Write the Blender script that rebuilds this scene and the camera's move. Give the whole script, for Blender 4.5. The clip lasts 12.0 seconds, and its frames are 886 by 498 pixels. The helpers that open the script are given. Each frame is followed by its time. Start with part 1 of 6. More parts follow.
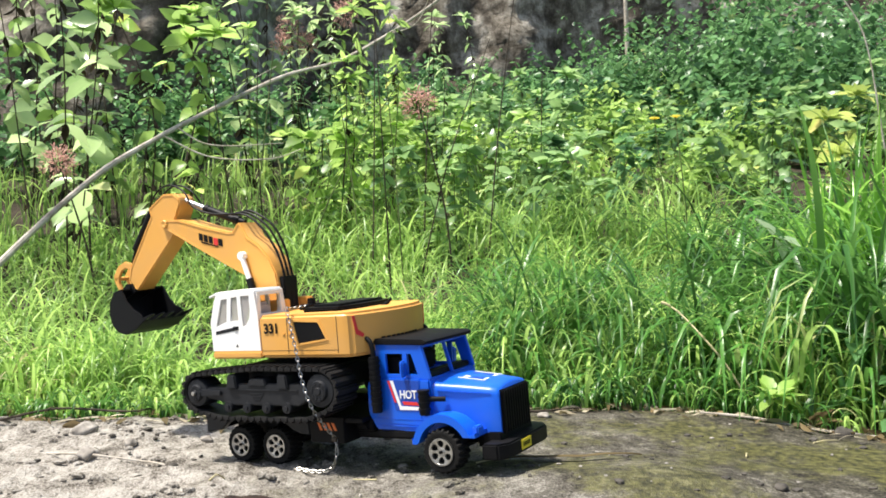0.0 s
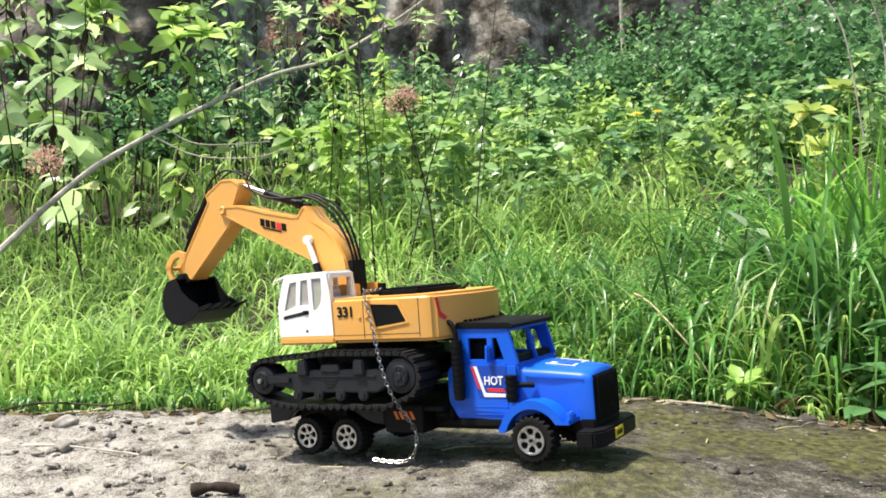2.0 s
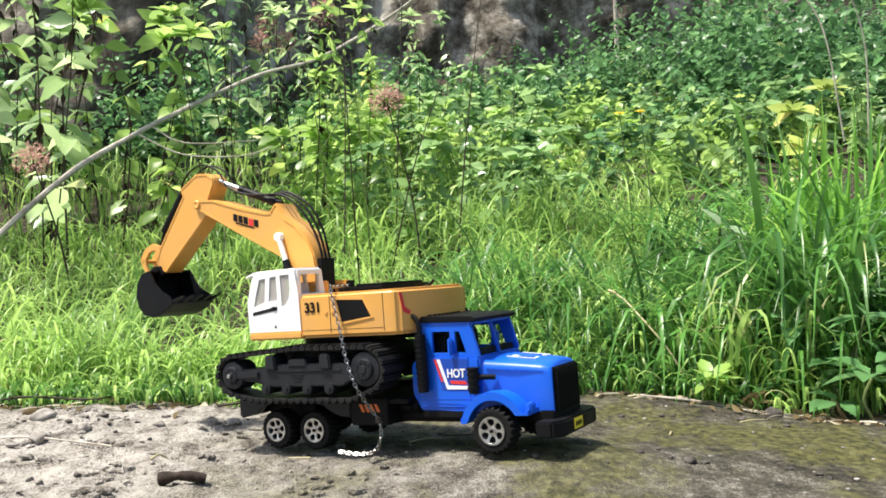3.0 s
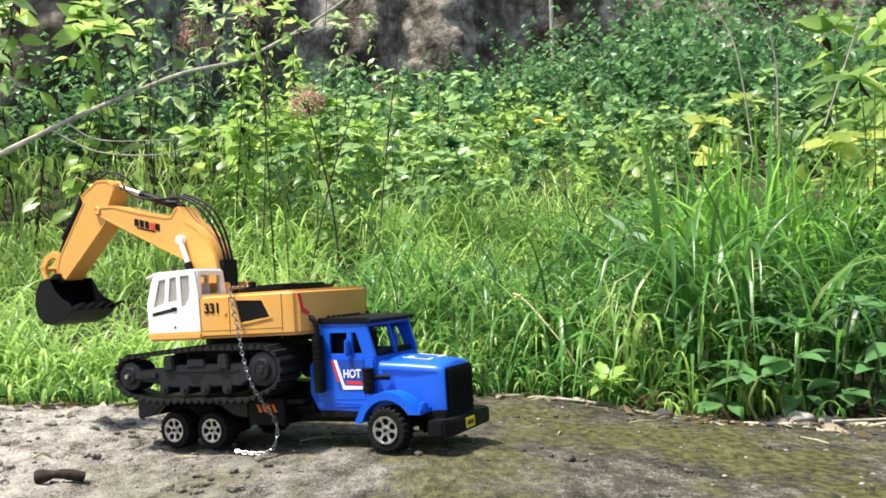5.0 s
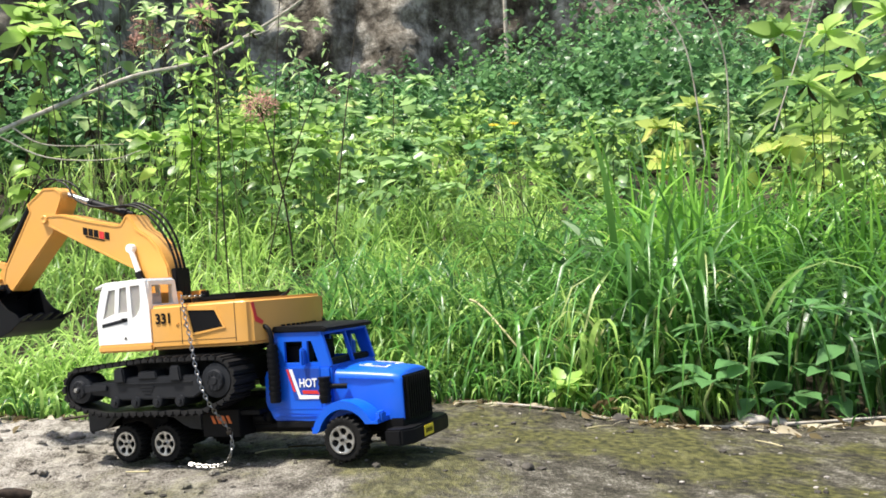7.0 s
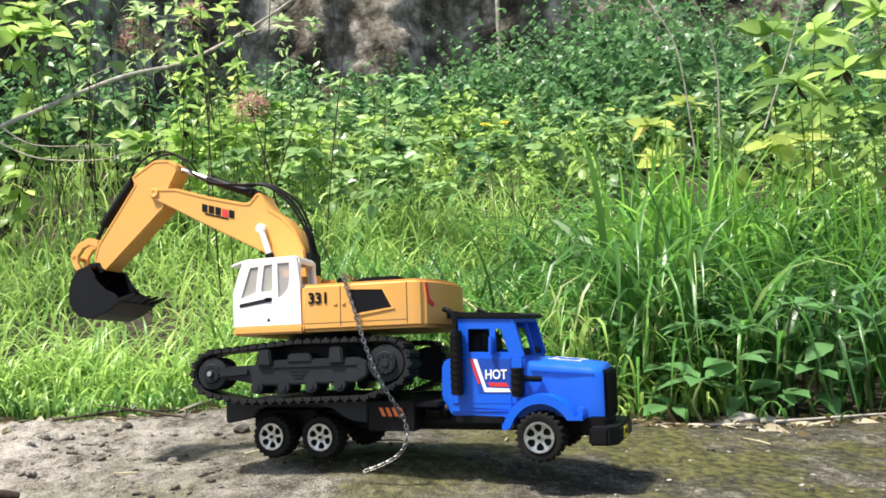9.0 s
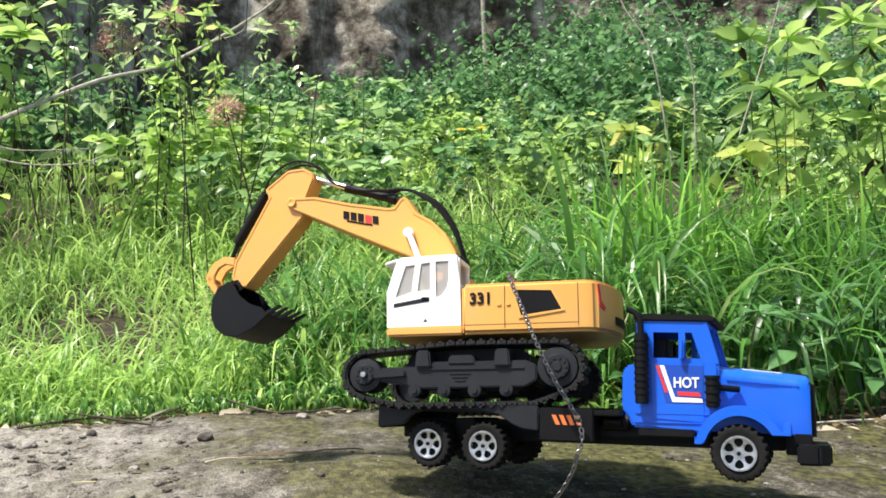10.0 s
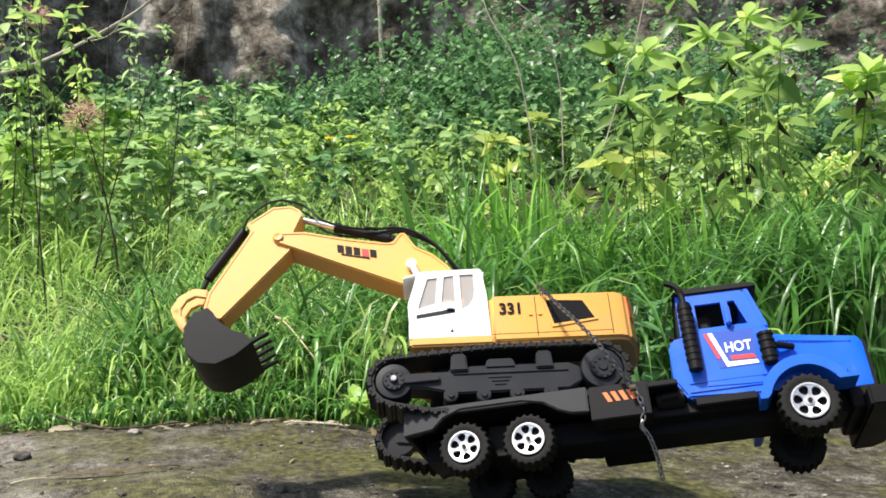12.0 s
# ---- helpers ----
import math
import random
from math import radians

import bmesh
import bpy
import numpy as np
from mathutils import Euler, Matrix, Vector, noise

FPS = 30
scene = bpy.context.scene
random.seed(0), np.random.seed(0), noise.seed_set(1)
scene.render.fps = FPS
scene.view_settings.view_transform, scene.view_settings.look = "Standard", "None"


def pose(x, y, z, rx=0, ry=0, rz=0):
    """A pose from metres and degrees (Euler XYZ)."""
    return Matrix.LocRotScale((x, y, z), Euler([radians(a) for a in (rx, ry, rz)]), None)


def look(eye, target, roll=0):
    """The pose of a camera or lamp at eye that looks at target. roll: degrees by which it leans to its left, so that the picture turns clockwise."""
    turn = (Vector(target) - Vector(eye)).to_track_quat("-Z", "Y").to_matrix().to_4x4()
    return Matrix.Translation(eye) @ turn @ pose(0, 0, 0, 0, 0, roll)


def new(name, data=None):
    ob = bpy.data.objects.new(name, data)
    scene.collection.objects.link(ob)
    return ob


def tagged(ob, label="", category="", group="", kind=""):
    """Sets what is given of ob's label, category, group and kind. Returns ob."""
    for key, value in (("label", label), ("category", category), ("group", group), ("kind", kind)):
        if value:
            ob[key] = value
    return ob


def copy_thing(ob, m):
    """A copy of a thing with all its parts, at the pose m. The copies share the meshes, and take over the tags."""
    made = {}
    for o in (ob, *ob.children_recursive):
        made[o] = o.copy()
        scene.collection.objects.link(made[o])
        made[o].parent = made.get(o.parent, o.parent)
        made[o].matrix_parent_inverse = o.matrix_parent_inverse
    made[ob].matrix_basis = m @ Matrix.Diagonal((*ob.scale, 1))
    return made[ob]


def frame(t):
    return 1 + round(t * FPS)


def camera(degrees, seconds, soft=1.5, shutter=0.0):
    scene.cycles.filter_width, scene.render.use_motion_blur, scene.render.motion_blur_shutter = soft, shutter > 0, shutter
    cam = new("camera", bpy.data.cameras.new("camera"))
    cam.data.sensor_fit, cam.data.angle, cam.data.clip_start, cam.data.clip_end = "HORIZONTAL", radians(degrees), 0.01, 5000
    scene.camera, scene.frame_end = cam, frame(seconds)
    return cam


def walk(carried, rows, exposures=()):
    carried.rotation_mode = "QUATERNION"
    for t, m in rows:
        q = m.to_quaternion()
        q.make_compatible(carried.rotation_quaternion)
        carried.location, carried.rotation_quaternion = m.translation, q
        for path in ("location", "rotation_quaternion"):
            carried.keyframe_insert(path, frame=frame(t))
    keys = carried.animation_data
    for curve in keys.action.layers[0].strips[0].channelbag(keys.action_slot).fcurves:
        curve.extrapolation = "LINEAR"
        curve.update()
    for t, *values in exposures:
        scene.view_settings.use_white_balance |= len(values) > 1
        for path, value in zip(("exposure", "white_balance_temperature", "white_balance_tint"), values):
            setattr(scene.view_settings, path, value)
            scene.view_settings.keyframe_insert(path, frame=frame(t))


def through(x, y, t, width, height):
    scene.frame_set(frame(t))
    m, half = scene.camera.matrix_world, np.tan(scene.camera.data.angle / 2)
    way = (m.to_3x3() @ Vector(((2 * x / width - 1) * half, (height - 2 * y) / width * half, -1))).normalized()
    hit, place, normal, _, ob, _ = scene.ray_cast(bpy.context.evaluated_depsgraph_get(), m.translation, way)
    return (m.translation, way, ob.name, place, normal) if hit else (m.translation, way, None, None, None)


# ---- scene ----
cam = camera(52.0, 12.0, soft=1.7)
PATH = [
    (0, (0.033, 0.04, 0.195), (0.042, 2.04, 0.189), -0.3),
    (0.5, (0.039, 0.037, 0.194), (0.045, 2.037, 0.186), -0.5),
    (1, (0.047, 0.032, 0.195), (0.043, 2.032, 0.184), -0.7),
    (1.5, (0.058, 0.028, 0.193), (0.056, 2.028, 0.184), -0.8),
    (2, (0.067, 0.02, 0.19), (0.071, 2.02, 0.18), -0.8),
    (2.5, (0.08, 0.013, 0.187), (0.081, 2.013, 0.178), -0.8),
    (4.5, (0.132, -0.011, 0.18), (0.231, 1.987, 0.177), -0.1),
    (5, (0.138, -0.006, 0.18), (0.278, 1.989, 0.183), 0.1),
    (5.5, (0.142, -0.001, 0.181), (0.315, 1.991, 0.189), 0.1),
    (6, (0.141, -0.002, 0.183), (0.342, 1.988, 0.188), 0.2),
    (6.5, (0.14, 0.0, 0.184), (0.365, 1.988, 0.19), 0.0),
    (7, (0.138, 0.001, 0.185), (0.375, 1.987, 0.193), -0.3),
    (9, (0.143, -0.001, 0.186), (0.393, 1.984, 0.191), -0.5),
    (9.5, (0.152, -0.003, 0.188), (0.407, 1.981, 0.195), -0.5),
    (10, (0.168, -0.008, 0.193), (0.443, 1.973, 0.201), -0.4),
    (10.5, (0.186, -0.012, 0.194), (0.503, 1.962, 0.205), -0.4),
    (11, (0.204, -0.016, 0.194), (0.573, 1.95, 0.203), -0.3),
    (11.5, (0.223, -0.017, 0.196), (0.644, 1.938, 0.211), -0.3),
    (12, (0.247, -0.027, 0.199), (0.722, 1.916, 0.218), -0.5),
]
walk(cam, [(t, look(eye, target, roll)) for t, eye, target, roll in PATH],
     exposures=[(0, 0.79), (4.5, 0.82), (7.0, 0.85), (9.0, 0.83), (12, 0.61)])

# ---- light ----
SUN_ELEVATION, SUN_TURN = 66.0, 256.0
world = bpy.data.worlds.new("sky")
scene.world = world
world.use_nodes = True
wn, wl = world.node_tree.nodes, world.node_tree.links
sky = wn.new("ShaderNodeTexSky")
sky.sky_type, sky.sun_disc = "NISHITA", False
sky.sun_elevation, sky.sun_rotation = radians(SUN_ELEVATION), radians(SUN_TURN)
sky.air_density, sky.dust_density, sky.ozone_density = 1.0, 3.0, 0.6
wl.new(sky.outputs[0], wn["Background"].inputs[0])
wn["Background"].inputs[1].default_value = 0.12
sun = new("sun", bpy.data.lights.new("sun", "SUN"))
sun.data.energy, sun.data.angle, sun.data.color = 5.0, radians(5), (1.0, 0.95, 0.86)
sun.matrix_world = look((0, 0, 0), (-math.sin(radians(SUN_TURN)) * math.cos(radians(SUN_ELEVATION)),
                                    -math.cos(radians(SUN_TURN)) * math.cos(radians(SUN_ELEVATION)),
                                    -math.sin(radians(SUN_ELEVATION))))


# ---- materials ----
def shader(name, rough=0.5, metal=0.0, spec=0.5):
    m = bpy.data.materials.new(name)
    m.use_nodes = True
    b = m.node_tree.nodes["Principled BSDF"]
    b.inputs["Roughness"].default_value, b.inputs["Metallic"].default_value = rough, metal
    b.inputs["Specular IOR Level"].default_value = spec
    return m, m.node_tree.nodes, m.node_tree.links, b


def ramp(n, stops):
    r = n.new("ShaderNodeValToRGB")
    e = r.color_ramp.elements
    while len(e) < len(stops):
        e.new(0.5)
    for el, (at, c) in zip(e, stops):
        el.position, el.color = at, (*c, 1)
    return r


def noise_tex(n, l, scale, detail=5, rough=0.55, coords=None):
    tex = n.new("ShaderNodeTexNoise")
    tex.inputs["Scale"].default_value, tex.inputs["Detail"].default_value = scale, detail
    tex.inputs["Roughness"].default_value = rough
    if coords is None:
        coords = n.new("ShaderNodeTexCoord").outputs["Object"]
    l.new(coords, tex.inputs["Vector"])
    return tex


def bump(n, l, b, height, strength, distance):
    k = n.new("ShaderNodeBump")
    k.inputs["Strength"].default_value, k.inputs["Distance"].default_value = strength, distance
    l.new(height, k.inputs["Height"])
    l.new(k.outputs[0], b.inputs["Normal"])


def plastic(name, colour, rough=0.35, dust=(0.30, 0.26, 0.2), dusty=0.18, grain=900, relief=0.08, spec=0.45):
    """Moulded plastic or paint with a thin film of dust and fine scuffs."""
    m, n, l, b = shader(name, rough, spec=spec)
    big, fine = noise_tex(n, l, 38, 6), noise_tex(n, l, grain, 3)
    mix = n.new("ShaderNodeMix")
    mix.data_type = "RGBA"
    cover = ramp(n, [(0.42, (0, 0, 0)), (0.8, (dusty,) * 3)])
    l.new(big.outputs[0], cover.inputs[0])
    l.new(cover.outputs[0], mix.inputs[0])
    mix.inputs[6].default_value, mix.inputs[7].default_value = (*colour, 1), (*dust, 1)
    l.new(mix.outputs[2], b.inputs["Base Color"])
    r = n.new("ShaderNodeMapRange")
    r.inputs[3].default_value, r.inputs[4].default_value = rough - 0.08, rough + 0.16
    l.new(big.outputs[0], r.inputs[0])
    l.new(r.outputs[0], b.inputs["Roughness"])
    bump(n, l, b, fine.outputs[0], relief, 0.0006)
    return m


BLUE = plastic("blue_plastic", (0.003, 0.10, 0.62), 0.30, dusty=0.05)
NAVY = plastic("navy_print", (0.006, 0.055, 0.36), 0.4, dusty=0.05)
YELLOW = plastic("orange_yellow_paint", (0.70, 0.355, 0.078), 0.38, dusty=0.14, spec=0.5)
WHITE = plastic("white_plastic", (0.83, 0.83, 0.81), 0.4, dusty=0.06)
PRINT_WHITE = plastic("white_print", (0.8, 0.8, 0.8), 0.45, dusty=0.05)
RED = plastic("red_print", (0.62, 0.03, 0.03), 0.45, dusty=0.05)
ORANGE = plastic("orange_print", (0.72, 0.16, 0.03), 0.5, dusty=0.2)
PLATE = plastic("yellow_plate", (0.75, 0.62, 0.03), 0.45, dusty=0.1)
BLACK = plastic("black_plastic", (0.005, 0.005, 0.006), 0.48, dusty=0.006, spec=0.15)
BUCKET = plastic("black_bucket_plastic", (0.005, 0.0055, 0.007), 0.46, dusty=0.008, spec=0.18)
RUBBER = plastic("black_rubber", (0.008, 0.008, 0.008), 0.65, dusty=0.025, spec=0.15, relief=0.2)
TRACK = plastic("black_track_rubber", (0.010, 0.010, 0.011), 0.52, dusty=0.03, spec=0.25, relief=0.2)
GREY = plastic("charcoal_plastic", (0.012, 0.0135, 0.017), 0.45, dusty=0.02, spec=0.28)
PINK_GREY = plastic("greyish_interior", (0.42, 0.38, 0.36), 0.6, dusty=0.1)


def metal(name, colour, rough):
    m, n, l, b = shader(name, rough, 1.0)
    t = noise_tex(n, l, 260, 4)
    c = ramp(n, [(0.3, tuple(0.6 * v for v in colour)), (0.7, colour)])
    l.new(t.outputs[0], c.inputs[0])
    l.new(c.outputs[0], b.inputs["Base Color"])
    return m


SILVER = metal("silvered_plastic", (0.70, 0.70, 0.69), 0.34)
STEEL = metal("steel_chain", (0.33, 0.32, 0.30), 0.36)

m, n, l, b = shader("tinted_pane", 0.08)
b.inputs["Base Color"].default_value = (0.55, 0.52, 0.5, 1)
b.inputs["Alpha"].default_value = 0.45
PANE = m


def leafy(name, dark, light, dry, rough=0.36, shine=0.40, through=0.38, patch=3.0):
    """Leaf surface: colour differs leaf by leaf, light shines partly through."""
    m, n, l, b = shader(name, rough, spec=shine)
    geo = n.new("ShaderNodeNewGeometry")
    c = ramp(n, [(0.0, dark), (0.55, tuple((a + d) / 2 for a, d in zip(dark, light))), (0.965, light), (1.0, dry)])
    t = noise_tex(n, l, patch, 3, coords=geo.outputs["Position"])
    add = n.new("ShaderNodeMath")
    add.operation = "MULTIPLY_ADD"
    add.inputs[1].default_value, add.inputs[2].default_value = 0.75, -0.19
    l.new(t.outputs[0], add.inputs[0])
    s = n.new("ShaderNodeMath")
    s.operation = "MULTIPLY_ADD"
    s.inputs[1].default_value = 0.75
    l.new(geo.outputs["Random Per Island"], s.inputs[0])
    l.new(add.outputs[0], s.inputs[2])
    l.new(s.outputs[0], c.inputs[0])
    l.new(c.outputs[0], b.inputs["Base Color"])
    tr = n.new("ShaderNodeBsdfTranslucent")
    hue = n.new("ShaderNodeHueSaturation")
    hue.inputs["Value"].default_value, hue.inputs["Saturation"].default_value, hue.inputs["Hue"].default_value = 1.6, 0.92, 0.493
    l.new(c.outputs[0], hue.inputs["Color"])
    l.new(hue.outputs[0], tr.inputs[0])
    mix = n.new("ShaderNodeMixShader")
    mix.inputs[0].default_value = through
    l.new(b.outputs[0], mix.inputs[1])
    l.new(tr.outputs[0], mix.inputs[2])
    l.new(mix.outputs[0], n["Material Output"].inputs[0])
    vein = noise_tex(n, l, 140, 3, coords=geo.outputs["Position"])
    bump(n, l, b, vein.outputs[0], 0.25, 0.002)
    return m


# first grass: colours lowered to stand for missing shade at the right
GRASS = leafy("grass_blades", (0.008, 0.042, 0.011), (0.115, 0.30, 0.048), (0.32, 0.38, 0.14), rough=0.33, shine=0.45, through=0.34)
GRASS_TALL = leafy("broad_grass_blades", (0.03, 0.13, 0.018), (0.25, 0.52, 0.06), (0.42, 0.50, 0.12), rough=0.32, shine=0.5, through=0.45)
GRASS_PALE = leafy("pale_grass_blades", (0.05, 0.155, 0.028), (0.45, 0.66, 0.155), (0.55, 0.52, 0.26))
LEAF_YELLOW = leafy("yellow_green_leaves", (0.030, 0.105, 0.022), (0.42, 0.62, 0.14), (0.66, 0.66, 0.18), through=0.48)
LEAF_SHRUB = leafy("pale_shrub_leaves", (0.10, 0.20, 0.06), (0.50, 0.66, 0.30), (0.66, 0.66, 0.34), rough=0.26, shine=0.8, through=0.44)
LEAF_MID = leafy("green_leaves", (0.03, 0.10, 0.034), (0.34, 0.53, 0.19), (0.50, 0.54, 0.24), rough=0.28, shine=0.7, through=0.42)
LEAF_YELLOWED = leafy("yellowed_leaves", (0.16, 0.25, 0.04), (0.48, 0.57, 0.14), (0.66, 0.58, 0.2), through=0.4)
LEAF_COOL = leafy("cool_green_leaves", (0.008, 0.042, 0.018), (0.17, 0.37, 0.125), (0.24, 0.33, 0.11), through=0.33)
LEAF_PALE = leafy("pale_leaf", (0.26, 0.38, 0.22), (0.36, 0.48, 0.28), (0.4, 0.5, 0.32))
LEAF_DEAD = leafy("withered_leaves", (0.018, 0.013, 0.010), (0.07, 0.05, 0.035), (0.12, 0.09, 0.05), 0.8, 0.1, 0.15)
LEAF_BROWN = leafy("browned_leaf", (0.05, 0.045, 0.02), (0.20, 0.145, 0.07), (0.26, 0.19, 0.1), 0.7, 0.2, 0.25)
LEAF_STRAW = leafy("bleached_straw", (0.24, 0.20, 0.13), (0.60, 0.54, 0.40), (0.66, 0.6, 0.46), 0.7, 0.2, 0.2)
FLOWER = leafy("faded_pink_flower", (0.34, 0.17, 0.14), (0.66, 0.42, 0.35), (0.7, 0.5, 0.4), 0.8, 0.1, 0.3)
PETAL = leafy("yellow_petals", (0.6, 0.5, 0.03), (0.75, 0.62, 0.05), (0.75, 0.6, 0.1), 0.6, 0.2, 0.4)


def woody(name, dark, light, scale=60, rough=0.8):
    m, n, l, b = shader(name, rough, spec=0.2)
    t = noise_tex(n, l, scale, 6)
    c = ramp(n, [(0.3, dark), (0.7, light)])
    l.new(t.outputs[0], c.inputs[0])
    l.new(c.outputs[0], b.inputs["Base Color"])
    bump(n, l, b, t.outputs[0], 0.5, 0.003)
    return m


STEM = woody("green_stems", (0.06, 0.09, 0.03), (0.16, 0.2, 0.07))
STEM_DARK = woody("dark_stems", (0.02, 0.016, 0.012), (0.09, 0.07, 0.05))
BRANCH = woody("bleached_branch", (0.26, 0.22, 0.17), (0.56, 0.52, 0.45), 45)
BARK = woody("dark_bark", (0.010, 0.007, 0.006), (0.05, 0.034, 0.024), 160)
STRAW = woody("straw", (0.36, 0.32, 0.17), (0.56, 0.5, 0.3), 60)
PEBBLE = woody("stones", (0.15, 0.135, 0.115), (0.42, 0.39, 0.35), 70)
STONE_DARK = woody("dark_stones", (0.03, 0.027, 0.024), (0.11, 0.1, 0.085), 70)

# worn concrete with pale dry mud, moss and grit
m, n, l, b = shader("worn_concrete", 0.88, spec=0.25)
geo = n.new("ShaderNodeNewGeometry")
mp0 = n.new("ShaderNodeMapping"); mp0.inputs["Scale"].default_value = (1.0, 0.72, 1.0)
l.new(geo.outputs["Position"], mp0.inputs[0])
P = mp0.outputs[0]
big, mid, fine, grit = (noise_tex(n, l, s, d, 0.62, P) for s, d in ((5.5, 8), (26, 8), (120, 6), (520, 4)))
base = ramp(n, [(0.38, (0.014, 0.012, 0.008)), (0.47, (0.054, 0.048, 0.034)), (0.56, (0.108, 0.098, 0.073)), (0.64, (0.28, 0.262, 0.22))])
blend = n.new("ShaderNodeMath"); blend.operation = "MULTIPLY_ADD"; blend.inputs[1].default_value = 0.55
half = n.new("ShaderNodeMath"); half.operation = "MULTIPLY"; half.inputs[1].default_value = 0.45
gr = n.new("ShaderNodeMath"); gr.operation = "MULTIPLY_ADD"; gr.inputs[1].default_value = 0.56; gr.inputs[2].default_value = -0.28
l.new(grit.outputs[0], gr.inputs[0])
sum1 = n.new("ShaderNodeMath"); sum1.operation = "ADD"
l.new(gr.outputs[0], sum1.inputs[0])
l.new(fine.outputs[0], half.inputs[0]); l.new(mid.outputs[0], blend.inputs[0]); l.new(half.outputs[0], sum1.inputs[1]); l.new(sum1.outputs[0], blend.inputs[2])
l.new(blend.outputs[0], base.inputs[0])
# dry pale mud towards one side of the slab
sep = n.new("ShaderNodeSeparateXYZ"); l.new(geo.outputs["Position"], sep.inputs[0])
side = n.new("ShaderNodeMapRange"); side.inputs[1].default_value, side.inputs[2].default_value = 0.39, -0.22
l.new(sep.outputs[0], side.inputs[0])
wob = n.new("ShaderNodeMath"); wob.operation = "MULTIPLY_ADD"; wob.inputs[1].default_value, wob.inputs[2].default_value = 1.6, -0.62
l.new(big.outputs[0], wob.inputs[0])
addm = n.new("ShaderNodeMath"); addm.operation = "ADD"; addm.use_clamp = True
l.new(side.outputs[0], addm.inputs[0]); l.new(wob.outputs[0], addm.inputs[1])
cut = n.new("ShaderNodeMath"); cut.operation = "MULTIPLY"; cut.use_clamp = True
near = n.new("ShaderNodeMapRange"); near.inputs[1].default_value, near.inputs[2].default_value = 0.30, 0.55
l.new(sep.outputs[1], near.inputs[0])
far_off = n.new("ShaderNodeMapRange"); far_off.inputs[1].default_value, far_off.inputs[2].default_value = -1.6, -0.9
l.new(sep.outputs[0], far_off.inputs[0])
patch_ = n.new("ShaderNodeMath"); patch_.operation = "MULTIPLY"; l.new(near.outputs[0], patch_.inputs[0]); l.new(far_off.outputs[0], patch_.inputs[1])
held = n.new("ShaderNodeMath"); held.operation = "MULTIPLY"; l.new(patch_.outputs[0], held.inputs[0]); l.new(side.outputs[0], held.inputs[1])
l.new(addm.outputs[0], cut.inputs[0]); l.new(held.outputs[0], cut.inputs[1])
mud = ramp(n, [(0.38, (0.09, 0.077, 0.062)), (0.46, (0.27, 0.245, 0.21)), (0.60, (0.50, 0.47, 0.42))])
l.new(blend.outputs[0], mud.inputs[0])
mx = n.new("ShaderNodeMix"); mx.data_type = "RGBA"
l.new(cut.outputs[0], mx.inputs[0]); l.new(base.outputs[0], mx.inputs[6]); l.new(mud.outputs[0], mx.inputs[7])
# moss
moss_at = ramp(n, [(0.46, (0, 0, 0)), (0.55, (0.85, 0.85, 0.85))])
mossn = noise_tex(n, l, 7.5, 9, 0.7, P)
l.new(mossn.outputs[0], moss_at.inputs[0])
inv = n.new("ShaderNodeMath"); inv.operation = "SUBTRACT"; inv.inputs[0].default_value = 1.0; inv.use_clamp = True
l.new(cut.outputs[0], inv.inputs[1])
mm = n.new("ShaderNodeMath"); mm.operation = "MULTIPLY"
l.new(moss_at.outputs[0], mm.inputs[0]); l.new(inv.outputs[0], mm.inputs[1])
mx2 = n.new("ShaderNodeMix"); mx2.data_type = "RGBA"
mossc = ramp(n, [(0.38, (0.030, 0.033, 0.010)), (0.62, (0.145, 0.140, 0.040))])
l.new(fine.outputs[0], mossc.inputs[0])
l.new(mm.outputs[0], mx2.inputs[0]); l.new(mx.outputs[2], mx2.inputs[6]); l.new(mossc.outputs[0], mx2.inputs[7])
# soil under the plants; its step on the right also colours in the rim's shade
edge = n.new("ShaderNodeMapRange")
edw = n.new("ShaderNodeMath"); edw.operation = "MULTIPLY_ADD"; edw.inputs[1].default_value = 0.3
l.new(mid.outputs[0], edw.inputs[0]); step_in = n.new("ShaderNodeMapRange"); step_in.inputs[1].default_value, step_in.inputs[2].default_value, step_in.inputs[4].default_value = 0.34, 0.53, 0.19; l.new(sep.outputs[0], step_in.inputs[0])
edx = n.new("ShaderNodeMath"); edx.operation = "ADD"; l.new(step_in.outputs[0], edx.inputs[0]); l.new(sep.outputs[1], edx.inputs[1]); l.new(edx.outputs[0], edw.inputs[2])
l.new(edw.outputs[0], edge.inputs[0])
edge.inputs[1].default_value, edge.inputs[2].default_value = 1.23, 1.31
mx3 = n.new("ShaderNodeMix"); mx3.data_type = "RGBA"
soil = ramp(n, [(0.35, (0.02, 0.016, 0.011)), (0.7, (0.085, 0.066, 0.043))])
l.new(fine.outputs[0], soil.inputs[0])
l.new(edge.outputs[0], mx3.inputs[0]); l.new(mx2.outputs[2], mx3.inputs[6]); l.new(soil.outputs[0], mx3.inputs[7])
l.new(mx3.outputs[2], b.inputs["Base Color"])
hs = n.new("ShaderNodeMath"); hs.operation = "MULTIPLY_ADD"; hs.inputs[1].default_value = 0.35
l.new(grit.outputs[0], hs.inputs[0]); l.new(blend.outputs[0], hs.inputs[2])
bump(n, l, b, hs.outputs[0], 0.9, 0.006)
CONCRETE = m

